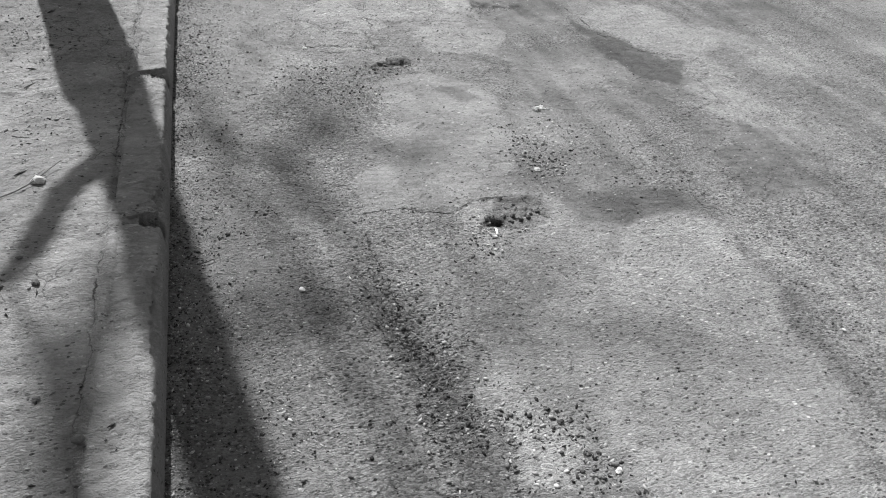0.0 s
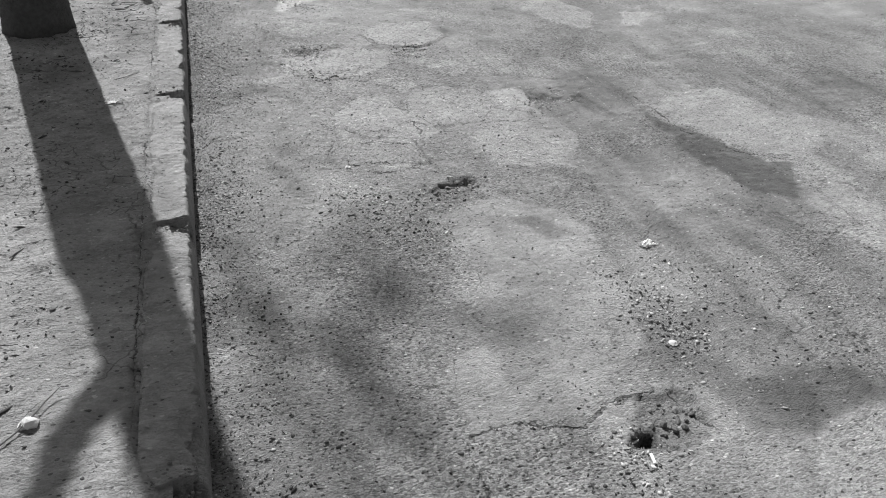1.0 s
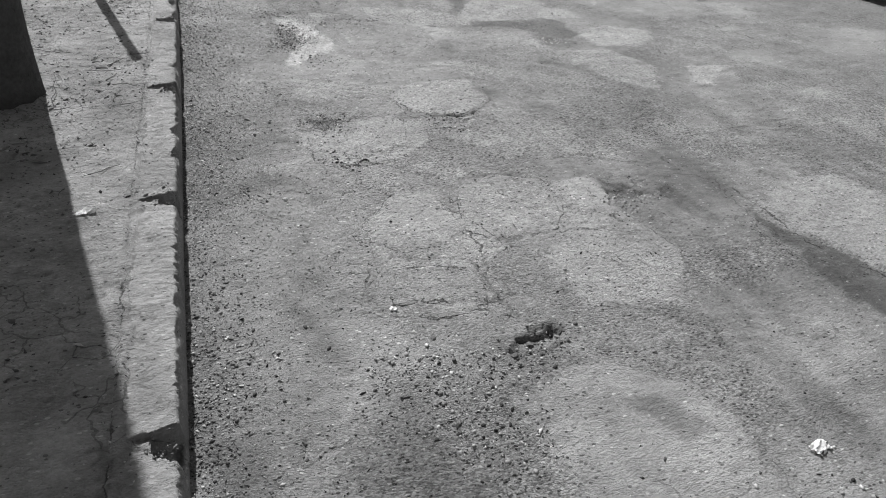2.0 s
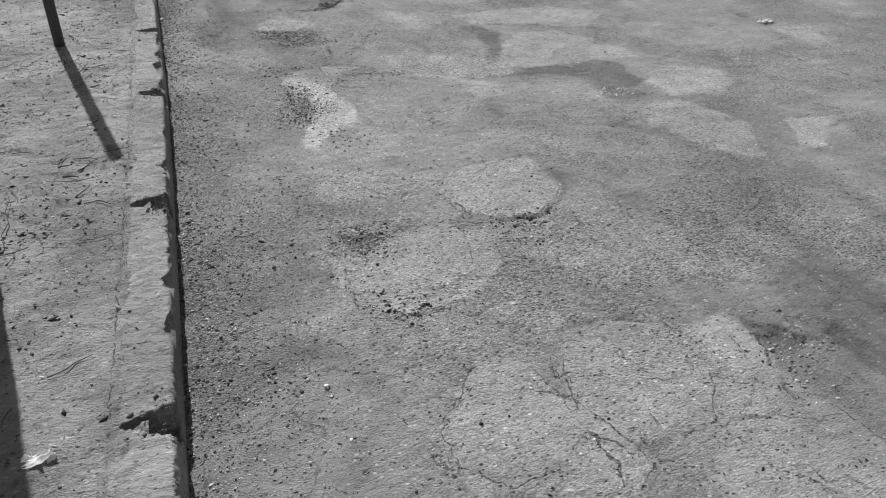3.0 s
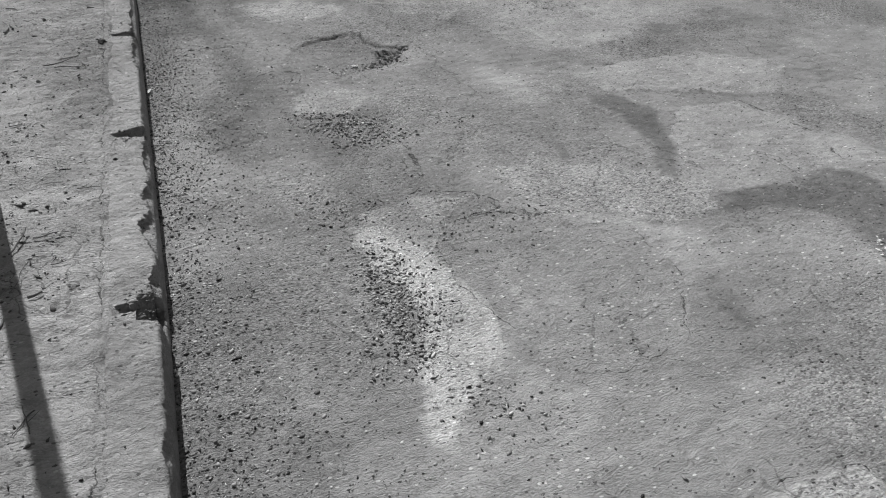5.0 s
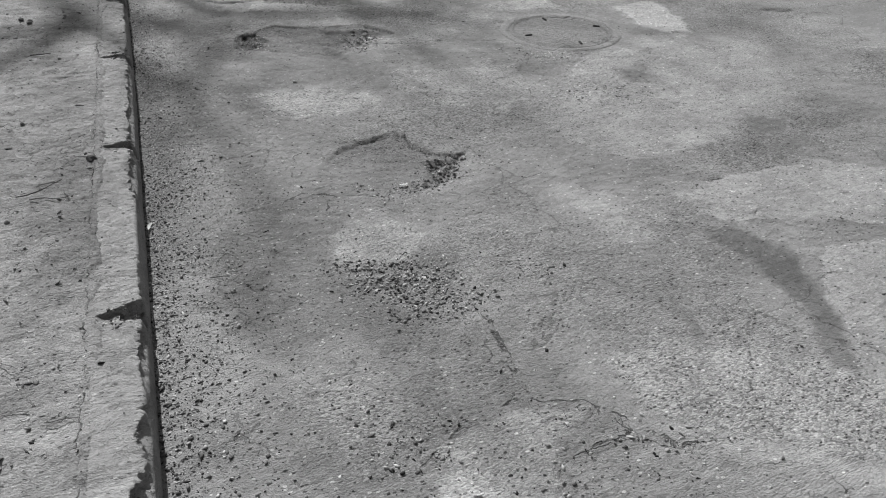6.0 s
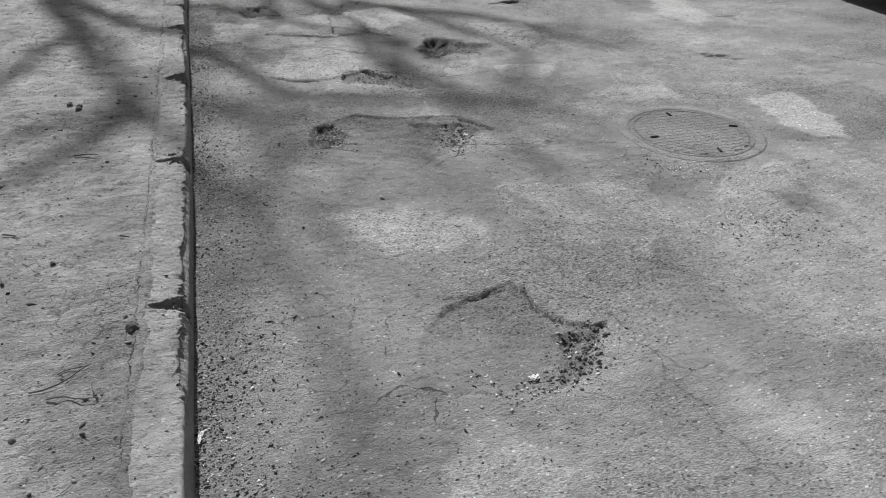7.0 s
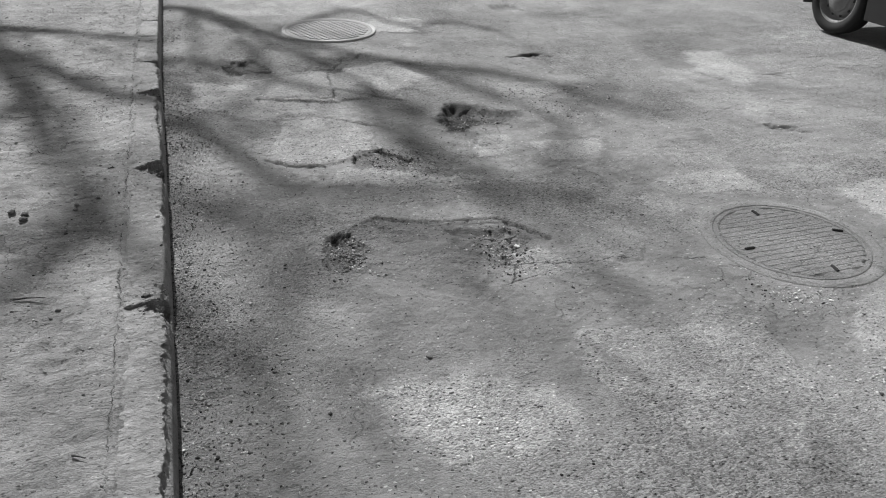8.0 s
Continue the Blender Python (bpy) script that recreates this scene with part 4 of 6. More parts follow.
KERB_WIDE = 0.135


def pavement_height(x, y):
    z = KERB_TOP - 0.002 + (fbm(x, y, 2.0, 80, 3) - 0.5) * 0.02 * np.clip((-x - 0.15) / 0.2, 0, 1) + (fbm(x, y, 13.0, 81, 3) - 0.5) * 0.016
    z = z + (value_noise(x * 0.5, y, 60.0, 82) - 0.5) * 0.006 + (value_noise(x * 0.5, y, 28.0, 83) - 0.5) * 0.009
    across = x - kerb_line(y) + KERB_WIDE
    seam = np.abs(across + 0.012 + 0.03 * (fbm(x * 0, y, 3.0, 98, 3) - 0.5))
    z = z - 0.006 * np.exp(-(seam / 0.007) ** 2) * np.clip(fbm(x, y, 7.0, 97, 4) * 5 - 2.1, 0, 1)
    # its dust thins out raggedly over the kerb's back edge
    over_kerb = step(0.012 + 0.09 * (fbm(x, y, 5.0, 99, 4) - 0.45) - across, 0.03)
    z = z + np.where(across > -0.01, 0.007 - 0.02 * over_kerb, 0.0)
    veins = np.abs(fbm(x, y, 4.0, 90, 4) - 0.5)
    return z - 0.005 * np.exp(-(veins / 0.006) ** 2) * (fbm(x, y, 1.0, 94, 2) > 0.52)


def pavement_wear(x, y):
    tone = 0.25 + (fbm(x, y, 1.1, 84, 3) - 0.5) * 0.14 + (fbm(x, y, 7.0, 86, 4) - 0.5) * 0.18
    grime = np.clip((fbm(x, y, 3.0, 88, 4) - 0.55) * 6, 0, 1)
    tone = tone * (1 - 0.2 * grime)
    seam = np.abs(x - kerb_line(y) + KERB_WIDE + 0.012 + 0.03 * (fbm(x * 0, y, 3.0, 98, 3) - 0.5))
    tone = tone * (1 - 0.2 * np.exp(-(seam / 0.01) ** 2) * np.clip(fbm(x, y, 7.0, 97, 4) * 5 - 2.1, 0, 1))
    gap = np.where(seam < 0.08, 0.28 + 0.3 * np.clip(fbm(x, y, 1.5, 96, 2) * 4 - 1.6, 0, 1), 0.0)
    veins = np.abs(fbm(x, y, 4.0, 90, 4) - 0.5)
    tone = tone * (1 - 0.4 * np.exp(-(veins / 0.006) ** 2) * (fbm(x, y, 1.0, 94, 2) > 0.52))
    return {"tone": tone, "coarse": np.clip(fbm(x, y, 2.0, 95, 3) * 0.5, 0, 1), "seam": x - kerb_line(y) + KERB_WIDE + 0.012, "gap": gap}


pavement = sheet("pavement", graded(-400, -1.3, -0.065, -0.06, 0.0125, 1.1), graded(-400, 0.9, 15.2, 400, 0.0145, 1.1), pavement_height, pavement_wear, PAVING)
tagged(pavement, "pale dusty pavement with fine cracks, twigs and grit", "pavement", kind="structure")

kerb = tagged(new("kerb"), "row of worn concrete kerb stones with broken corners", "kerb", kind="structure")


# where the arris has broken away between the joints: place, half its length, depth
BITES = [(7.36, 0.1, 0.03), (7.6, 0.07, 0.022), (5.28, 0.05, 0.03), (5.05, 0.06, 0.025), (6.45, 0.05, 0.012), (8.9, 0.05, 0.016), (4.05, 0.03, 0.012), (9.6, 0.05, 0.014), (11.1, 0.05, 0.014), (3.9, 0.04, 0.01)]


def kerb_stone(y0, y1, near_break, far_break, seed):
    """One kerb stone from y0 to y1. A break is how far its road-side corner has crumbled at that end."""
    face = [(0.012, -0.06), (0.012, 0.0), (0.01, 0.03), (0.008, 0.06), (0.007, 0.07), (0.006, 0.08), (0.005, 0.09), (0.003, 0.102), (-0.002, 0.108)]
    top = [(-0.007 - 0.006 * k, KERB_TOP) for k in range(20)]
    section = np.array(face + top + [(-0.132, 0.106), (-0.135, 0.09), (-0.135, -0.06)])
    count = 260
    ys = np.linspace(0, 1, count)
    ys = y0 + (y1 - y0) * (ys - 0.3 * np.sin(2 * np.pi * ys) / (2 * np.pi) * 1.6)
    gy, sx = np.meshgrid(ys, section[:, 0], indexing="ij")
    sz = np.meshgrid(ys, section[:, 1], indexing="ij")[1]
    up = np.clip(sz / KERB_TOP, 0, 1) ** 2
    front = np.clip(1 + sx / KERB_WIDE, 0, 1)
    # the arris is chipped all along
    along = np.clip(fbm(gy * 0 + seed, gy, 3.0, seed + 5, 3) * 4 - 1.3, 0.4, 1)
    nibble = np.clip(fbm(seed + sz * 2.5 + sx, gy, 70.0, seed, 4) - 0.44, 0, 1) * 0.062 * along
    for at, half, deep in BITES:
        nibble = nibble + deep * np.clip(1.25 - np.abs(gy - at) / half, 0, 1) * (0.35 + 1.2 * fbm(seed + sz * 1.5 + sx, gy, 34.0, seed + 8, 5))
    spall = np.clip((fbm(gy * 0 + seed, gy, 2.6, seed + 9, 3) - 0.54) * 9, 0, 1)
    nibble = nibble + spall * (0.006 + 0.022 * fbm(seed + sz + sx, gy, 20.0, seed + 2, 4))
    high = np.clip((sz - 0.075) / 0.02, 0, 1)
    edge = 0.006 - nibble * high
    x = np.where(sz > 0.075, np.minimum(sx, edge), sx)
    z = sz + (fbm(sx, gy, 18.0, seed, 4) - 0.5) * 0.012 * up + (value_noise(sx, gy, 90.0, 3) - 0.5) * 0.004 * up
    lip = np.clip(1 - (0.003 - sx) / 0.04, 0, 1)
    z = z - spall * lip * up * 0.03 * fbm(sx, gy, 40.0, seed + 4, 3)
    # crumbled corners, hollowed out unevenly
    rough = np.clip(fbm(sx, gy, 22.0, seed + 3, 5) * 1.5 - 0.22, 0, 1)
    for end, size in ((y0, near_break), (y1, far_break)):
        reach = 0.004 + size * front ** 1.25 * (0.55 + 0.75 * rough)
        ragged = (fbm(sx, gy, 60.0, seed + 7, 3) - 0.5) * (0.01 + 0.22 * size)
        gone = step(np.abs(gy - end) + ragged - reach, 0.007) * up
        z = z - gone * (0.028 + 0.075 * front ** 1.5 + 0.04 * (fbm(sx, gy, 48.0, seed + 6, 3) - 0.5))
        x = x - gone * 0.012 * front ** 3
    x = x + kerb_line(gy)
    n, m = x.shape
    idx = np.arange(n * m).reshape(n, m)
    quads = np.stack([idx[:-1, :-1], idx[:-1, 1:], idx[1:, 1:], idx[1:, :-1]], -1).reshape(-1, 4)
    me = bpy.data.meshes.new("kerb_stone")
    me.from_pydata(np.stack([x, gy, z], -1).reshape(-1, 3).tolist(), [], quads.tolist() + [idx[0][::-1].tolist(), idx[-1].tolist()])
    tone = 0.245 + (fbm(sx, gy, 3.0, seed, 3) - 0.5) * 0.12 + (fbm(sx, gy, 14.0, seed, 4) - 0.5) * 0.12
    me.attributes.new("tone", "FLOAT", "POINT").data.foreach_set("value", tone.astype(np.float32).ravel())
    me.attributes.new("coarse", "FLOAT", "POINT").data.foreach_set("value", np.full(n * m, 0.1, np.float32))
    me.materials.append(KERBING)
    stone_ob = new("kerb_stone", me)
    stone_ob.parent = kerb
    return smooth(stone_ob)


JOINTS = [0.1, 1.25, 2.40, 3.51, 4.67, 5.81, 6.98, 8.08, 9.25, 10.39, 11.55, 12.68, 13.34, 14.02, 14.52, 15.6, 16.8]
BREAKS = {2.40: (0.05, 0.02), 3.51: (0.065, 0.035), 4.67: (0.06, 0.05), 5.81: (0.075, 0.05), 6.98: (0.085, 0.06), 8.08: (0.03, 0.05), 9.25: (0.03, 0.03), 10.39: (0.045, 0.05), 11.55: (0.1, 0.09), 12.68: (0.05, 0.06)}
for k, (a, b) in enumerate(zip(JOINTS, JOINTS[1:])):
    kerb_stone(a + 0.004, b - 0.004, BREAKS.get(a, (0.008, 0.008))[1], BREAKS.get(b, (0.008, 0.008))[0], 100 + k)


# ---- trees beside the pavement, bare, whose shade crosses it ----
def over(x, y, h):
    """The point at height h whose shadow falls on (x, y)."""
    return Vector((x - SHADE.x * REACH * h, y - SHADE.y * REACH * h, h))


def curve_through(points, steps):
    """A smooth line through the points."""
    p = [Vector(q) for q in points]
    p = [p[0] * 2 - p[1]] + p + [p[-1] * 2 - p[-2]]
    out = []
    for a, b, c, d in zip(p, p[1:], p[2:], p[3:]):
        for k in range(steps):
            t = k / steps
            out.append(0.5 * ((2 * b) + (c - a) * t + (2 * a - 5 * b + 4 * c - d) * t * t + (3 * b - a - 3 * c + d) * t ** 3))
    return out + [p[-2]]


def tube(bm, line, r0, r1, sides, rough=0.0, flare=0.0, rng=random, girth=None):
    """A tapered round stem along a line; girth gives its radius by height instead."""
    rings, n = [], len(line)
    side = Vector((1, 0.1, 0)).normalized()
    for k, p in enumerate(line):
        ahead = (line[min(k + 1, n - 1)] - line[max(k - 1, 0)]).normalized()
        side = (side - ahead * side.dot(ahead)).normalized()
        up = ahead.cross(side)
        f = k / max(n - 1, 1)
        r = r0 + (r1 - r0) * f + flare * math.exp(-f * n * 0.8)
        if girth:
            r = float(np.interp(p.z, girth[0], girth[1]))
        ring = []
        for s in range(sides):
            a = 2 * math.pi * s / sides
            w = r * (1 + rough * (rng.random() - 0.5))
            ring.append(bm.verts.new(p + side * math.cos(a) * w + up * math.sin(a) * w))
        rings.append(ring)
    for a, b in zip(rings, rings[1:]):
        for s in range(sides):
            bm.faces.new((a[s], a[(s + 1) % sides], b[(s + 1) % sides], b[s]))
    bm.faces.new(rings[0][::-1])
    bm.faces.new(rings[-1])


def tree(label, base, trunk_line, radii, limbs, seed, girth=None):
    """A bare tree: trunk, limbs, and the fine twigs of its crown."""
    rng = random.Random(seed)
    root = tagged(new("tree"), label, "tree")
    root.location = base
    at = Vector(base)
    bm = bmesh.new()
    line = [q - at for q in curve_through(trunk_line, 8)]
    tube(bm, line, radii[0], radii[1], 20, 0.07, radii[0] * 0.12, rng, girth)
    smooth(part("trunk", bm, BARK, root))
    twigs = bmesh.new()
    for points, r0, r1 in limbs:
        line = [q - at for q in curve_through(points, 6)]
        bm = bmesh.new()
        tube(bm, line, r0, r1, 8, 0.12, 0.0, rng)
        smooth(part("limb", bm, BARK, root))
        # side shoots, finer and finer
        for k in range(3, len(line) - 1, (8 if seed == 3 else 6) if line[0].z > 6 else 99):
            ahead = (line[k + 1] - line[k]).normalized()
            way = (ahead + Vector((rng.uniform(-1, 1), rng.uniform(-1, 1), rng.uniform(-0.2, 0.8))) * 0.9).normalized()
            size = rng.uniform(0.8, 2.2)
            shoot = [line[k]]
            for j in range(4):
                way = (way + Vector((rng.uniform(-1, 1), rng.uniform(-1, 1), rng.uniform(-0.4, 0.6))) * 0.25).normalized()
                shoot.append(shoot[-1] + way * size * 0.25)
            tube(twigs, shoot, max(r1 * 0.5, 0.014), 0.007, 5)
            for j in (2, 3):
                w2 = (way + Vector((rng.uniform(-1, 1), rng.uniform(-1, 1), rng.uniform(-0.3, 0.6))) * 0.8).normalized()
                tube(twigs, [shoot[j], shoot[j] + w2 * size * 0.25, shoot[j] + w2 * size * 0.5 + Vector((0, 0, 0.05))], 0.01, 0.005, 4)
    tagged(part("twigs", twigs, BARK, root), kind="stuff")
    return root


tree("thick bare tree trunk with dark bark at the pavement edge", (-0.73, 5.79, 0.05),
     [(-0.71, 5.79, 0.05), (-0.705, 5.79, 1.0), (-0.705, 5.8, 1.8), (-0.705, 5.8, 2.3), (-0.695, 5.8, 2.6), (-0.70, 5.8, 3.2), (-0.715, 5.8, 4.0), (-0.74, 5.8, 5.2), (-0.7, 5.8, 7.0), (-0.72, 5.85, 9.5), (-0.6, 5.9, 12.0)], (0.178, 0.05),
     [([(-0.715, 5.8, 2.75), over(-0.13, 2.65, 2.95), over(-0.19, 2.56, 3.24), over(-0.24, 2.36, 3.52), over(-0.26, 2.20, 3.81), over(-0.31, 2.06, 4.10)], 0.05, 0.036),
      ([(-0.72, 5.86, 9.9), over(0.75, 1.3, 10.2), over(0.66, 1.75, 10.6), over(0.58, 2.4, 11.2), over(0.45, 2.86, 11.6), over(0.52, 3.05, 11.9), over(0.68, 3.3, 12.2)], 0.028, 0.017),
      ([(-0.72, 5.86, 9.5), over(0.55, 1.5, 10.0), over(0.42, 2.2, 10.3), over(0.3, 2.6, 10.8), over(0.22, 3.1, 11.2), over(0.14, 3.6, 11.6)], 0.026, 0.017),
      ([over(0.45, 2.86, 11.6), over(0.3, 3.0, 11.8), over(0.22, 3.25, 12.0)], 0.023, 0.016),
      ([(-0.7, 5.86, 10.4), over(0.95, 2.1, 11.4), over(0.98, 2.8, 12.2), over(1.2, 3.05, 12.6)], 0.017, 0.016),
      ([over(0.22, 3.1, 11.2), over(0.1, 3.25, 11.4), over(0.2, 3.4, 11.6), over(0.34, 3.64, 11.9), over(0.45, 3.9, 12.2)], 0.015, 0.009),
      ([over(0.58, 2.4, 11.2), over(0.36, 2.88, 11.5), over(0.5, 3.0, 11.7), over(0.58, 3.15, 11.9), over(0.61, 3.4, 12.2), over(0.6, 3.7, 12.5)], 0.020, 0.013),
      ([(-0.74, 5.88, 9.4), over(-0.07, 1.30, 9.9), over(-0.06, 1.49, 10.3), over(-0.06, 1.72, 10.8), over(-0.06, 1.91, 11.2), over(-0.06, 2.05, 11.6)], 0.062, 0.045)], 3, ([0.0, 0.2, 2.25, 2.5, 3.2, 4.2, 7.0, 12.0], [0.19, 0.165, 0.16, 0.13, 0.106, 0.096, 0.08, 0.04]))

tree("tall bare tree with forked limbs further up the pavement", (-3.55, 26.4, 0.05),
     [(-3.55, 26.4, 0.05), (-3.55, 26.4, 2.0), (-3.5, 26.3, 6.0), over(-1.45, 14.9, 10.5), over(-0.74, 12.52, 12.4), over(-0.55, 11.69, 13.2), over(-0.32, 11.05, 13.8)], (0.17, 0.035),
     [([over(-1.08, 13.7, 11.5), over(-0.35, 12.63, 12.1), over(0.05, 12.4, 12.4), over(0.24, 12.0, 12.8), over(0.49, 11.5, 13.2), over(0.63, 11.34, 13.4), over(0.99, 11.26, 13.7), over(1.8, 11.07, 14.4)], 0.07, 0.035),
      ([over(-1.62, 15.6, 9.9), over(0.02, 15.45, 10.2), over(0.72, 14.38, 10.8), over(1.53, 13.40, 11.5), over(2.10, 13.01, 12.0), over(2.60, 12.5, 12.5)], 0.065, 0.03),
      ([over(0.35, 14.95, 10.5), over(0.86, 14.0, 11.2), over(1.07, 13.2, 11.8), over(1.31, 12.54, 12.3), over(1.29, 11.69, 12.9), over(1.5, 11.1, 13.4)], 0.04, 0.025),
      ([over(-0.35, 11.1, 13.7), over(0.01, 10.54, 14.3), over(0.24, 9.87, 14.7), over(0.40, 9.40, 15.1), over(0.45, 8.92, 15.4), over(0.50, 8.52, 15.8), over(0.53, 8.28, 16.2)], 0.029, 0.028),
      ([over(0.45, 8.96, 15.4), over(0.42, 8.66, 15.8), over(0.34, 8.40, 16.2), over(0.28, 8.17, 16.6)], 0.03, 0.028),
      ([over(-0.32, 11.05, 13.8), over(-0.4, 10.8, 14.2), over(-0.6, 10.4, 14.8), over(-0.9, 9.9, 15.4)], 0.06, 0.03),
      ([over(-0.78, 12.7, 12.3), over(-0.95, 11.9, 13.0), over(-1.2, 11.0, 13.8)], 0.06, 0.03),
      ([over(-1.28, 14.3, 10.95), over(-0.3, 13.9, 11.5), over(0.3, 13.5, 12.0), over(0.8, 12.9, 12.5), over(1.5, 12.2, 13.2)], 0.045, 0.025),
      ([over(0.3, 15.2, 10.4), over(0.6, 13.4, 12.0), over(0.35, 12.6, 12.8), over(0.4, 12.1, 13.3)], 0.04, 0.025),
      ([over(1.53, 13.40, 11.5), over(2.2, 12.0, 12.6), over(1.9, 11.4, 13.2), over(2.3, 10.9, 13.8)], 0.04, 0.025),
      ([over(-0.2, 15.5, 10.3), over(0.07, 15.3, 10.5), over(0.13, 14.5, 11.0), over(0.17, 13.65, 11.6), over(0.3, 13.1, 12.1)], 0.04, 0.02),
      ([over(0.72, 14.38, 10.8), over(1.52, 15.1, 10.6), over(1.81, 14.51, 11.1), over(2.34, 14.54, 11.3), over(2.7, 14.07, 11.8)], 0.04, 0.02),
      ([over(1.07, 13.6, 11.5), over(1.51, 13.48, 11.8), over(1.76, 13.29, 12.0), over(2.11, 13.15, 12.3), over(2.45, 12.81, 12.6)], 0.04, 0.02),
      ([over(1.15, 13.1, 11.9), over(1.17, 12.92, 12.1), over(1.1, 12.17, 12.7), over(1.23, 11.71, 13.1), over(1.36, 11.52, 13.4)], 0.04, 0.02),
      ([over(-1.08, 13.7, 11.5), over(-0.8, 12.95, 12.2), over(-0.5, 12.21, 12.8), over(-0.39, 11.59, 13.3), over(-0.17, 10.79, 14.0)], 0.035, 0.02),
      ([over(-1.3, 14.4, 10.9), over(-0.76, 14.17, 11.2), over(-0.43, 13.87, 11.6), over(-0.1, 13.6, 12.0)], 0.035, 0.02),
      ([over(0.08, 15.31, 10.6), over(0.48, 14.58, 11.0), over(0.77, 13.89, 11.4), over(0.97, 13.54, 11.8), over(1.51, 13.32, 12.2), over(2.12, 13.06, 12.6)], 0.045, 0.022),
      ([over(0.92, 13.75, 11.2), over(1.13, 13.06, 11.6), over(1.30, 12.63, 12.0), over(1.47, 12.30, 12.4), over(1.49, 11.91, 12.8)], 0.032, 0.018),
      ([over(1.18, 12.92, 12.0), over(1.20, 12.35, 12.4), over(1.22, 11.88, 12.8), over(1.29, 11.58, 13.2)], 0.03, 0.018),
      ([over(-1.21, 14.32, 11.5), over(-0.91, 13.81, 11.9), over(-0.64, 12.94, 12.2), over(-0.37, 12.60, 12.6), over(-0.07, 12.33, 13.0)], 0.03, 0.02),
      ([over(-0.98, 13.00, 12.0), over(-0.74, 12.63, 12.5), over(-0.51, 11.95, 13.0), over(-0.30, 11.23, 13.5), over(-0.23, 10.75, 14.0)], 0.034, 0.022),
      ([over(-0.04, 11.58, 12.6), over(0.14, 11.34, 12.9), over(0.28, 11.21, 13.3), over(0.42, 11.10, 13.7), over(0.70, 11.15, 14.0)], 0.026, 0.018),
      ([over(1.50, 11.21, 13.0), over(1.68, 11.07, 13.4), over(1.92, 10.95, 13.8), over(2.06, 10.76, 14.2)], 0.024, 0.016),
      ([over(-0.84, 10.67, 13.0), over(-0.63, 10.91, 12.7), over(-0.40, 11.03, 12.3), over(-0.18, 11.54, 12.0)], 0.026, 0.02)], 8)

# the short post beside the pavement
post = tagged(new("post"), "thin dark metal post set in the pavement", "post")
post.location = (-0.505, 7.87, 0.07)
bm = bmesh.new()
tube(bm, [Vector((0, 0, -0.08)), Vector((0, 0, 0.4)), Vector((0.005, 0, 0.9)), Vector((0.01, 0, 1.53))], 0.029, 0.029, 16)
smooth(part("pole", bm, POST, post))
bm = bmesh.new()
tube(bm, [Vector((0.01, 0, 1.525)), Vector((0.01, 0, 1.54)), Vector((0.01, 0, 1.548))], 0.031, 0.02, 16)
part("cap", bm, POST, post)


# ---- manhole covers ----
def disc(bm, r, z, n=64):
    return [bm.verts.new((r * math.cos(2 * math.pi * k / n), r * math.sin(2 * math.pi * k / n), z)) for k in range(n)]


def lathe(bm, profile, n=64, close=True):
    rings = [disc(bm, r, z, n) for r, z in profile]
    for a, b in zip(rings, rings[1:]):
        for k in range(n):
            bm.faces.new((a[k], a[(k + 1) % n], b[(k + 1) % n], b[k]))
    if close:
        bm.faces.new(rings[-1])
    return rings


def bar(bm, x0, x1, y0, y1, z0, z1):
    v = [bm.verts.new((x, y, z)) for z in (z0, z1) for x, y in ((x0, y0), (x1, y0), (x1, y1), (x0, y1))]
    for f in ((0, 3, 2, 1), (4, 5, 6, 7), (0, 1, 5, 4), (1, 2, 6, 5), (2, 3, 7, 6), (3, 0, 4, 7)):
        bm.faces.new([v[k] for k in f])


def dusted(ob, tone):
    """Covers a part with the same dust as the road."""
    n = len(ob.data.vertices)
    ob.data.attributes.new("tone", "FLOAT", "POINT").data.foreach_set("value", np.full(n, tone, np.float32))
    ob.data.attributes.new("coarse", "FLOAT", "POINT").data.foreach_set("value", np.full(n, 0.2, np.float32))
    ob.data.materials[0] = ASPHALT
    return ob


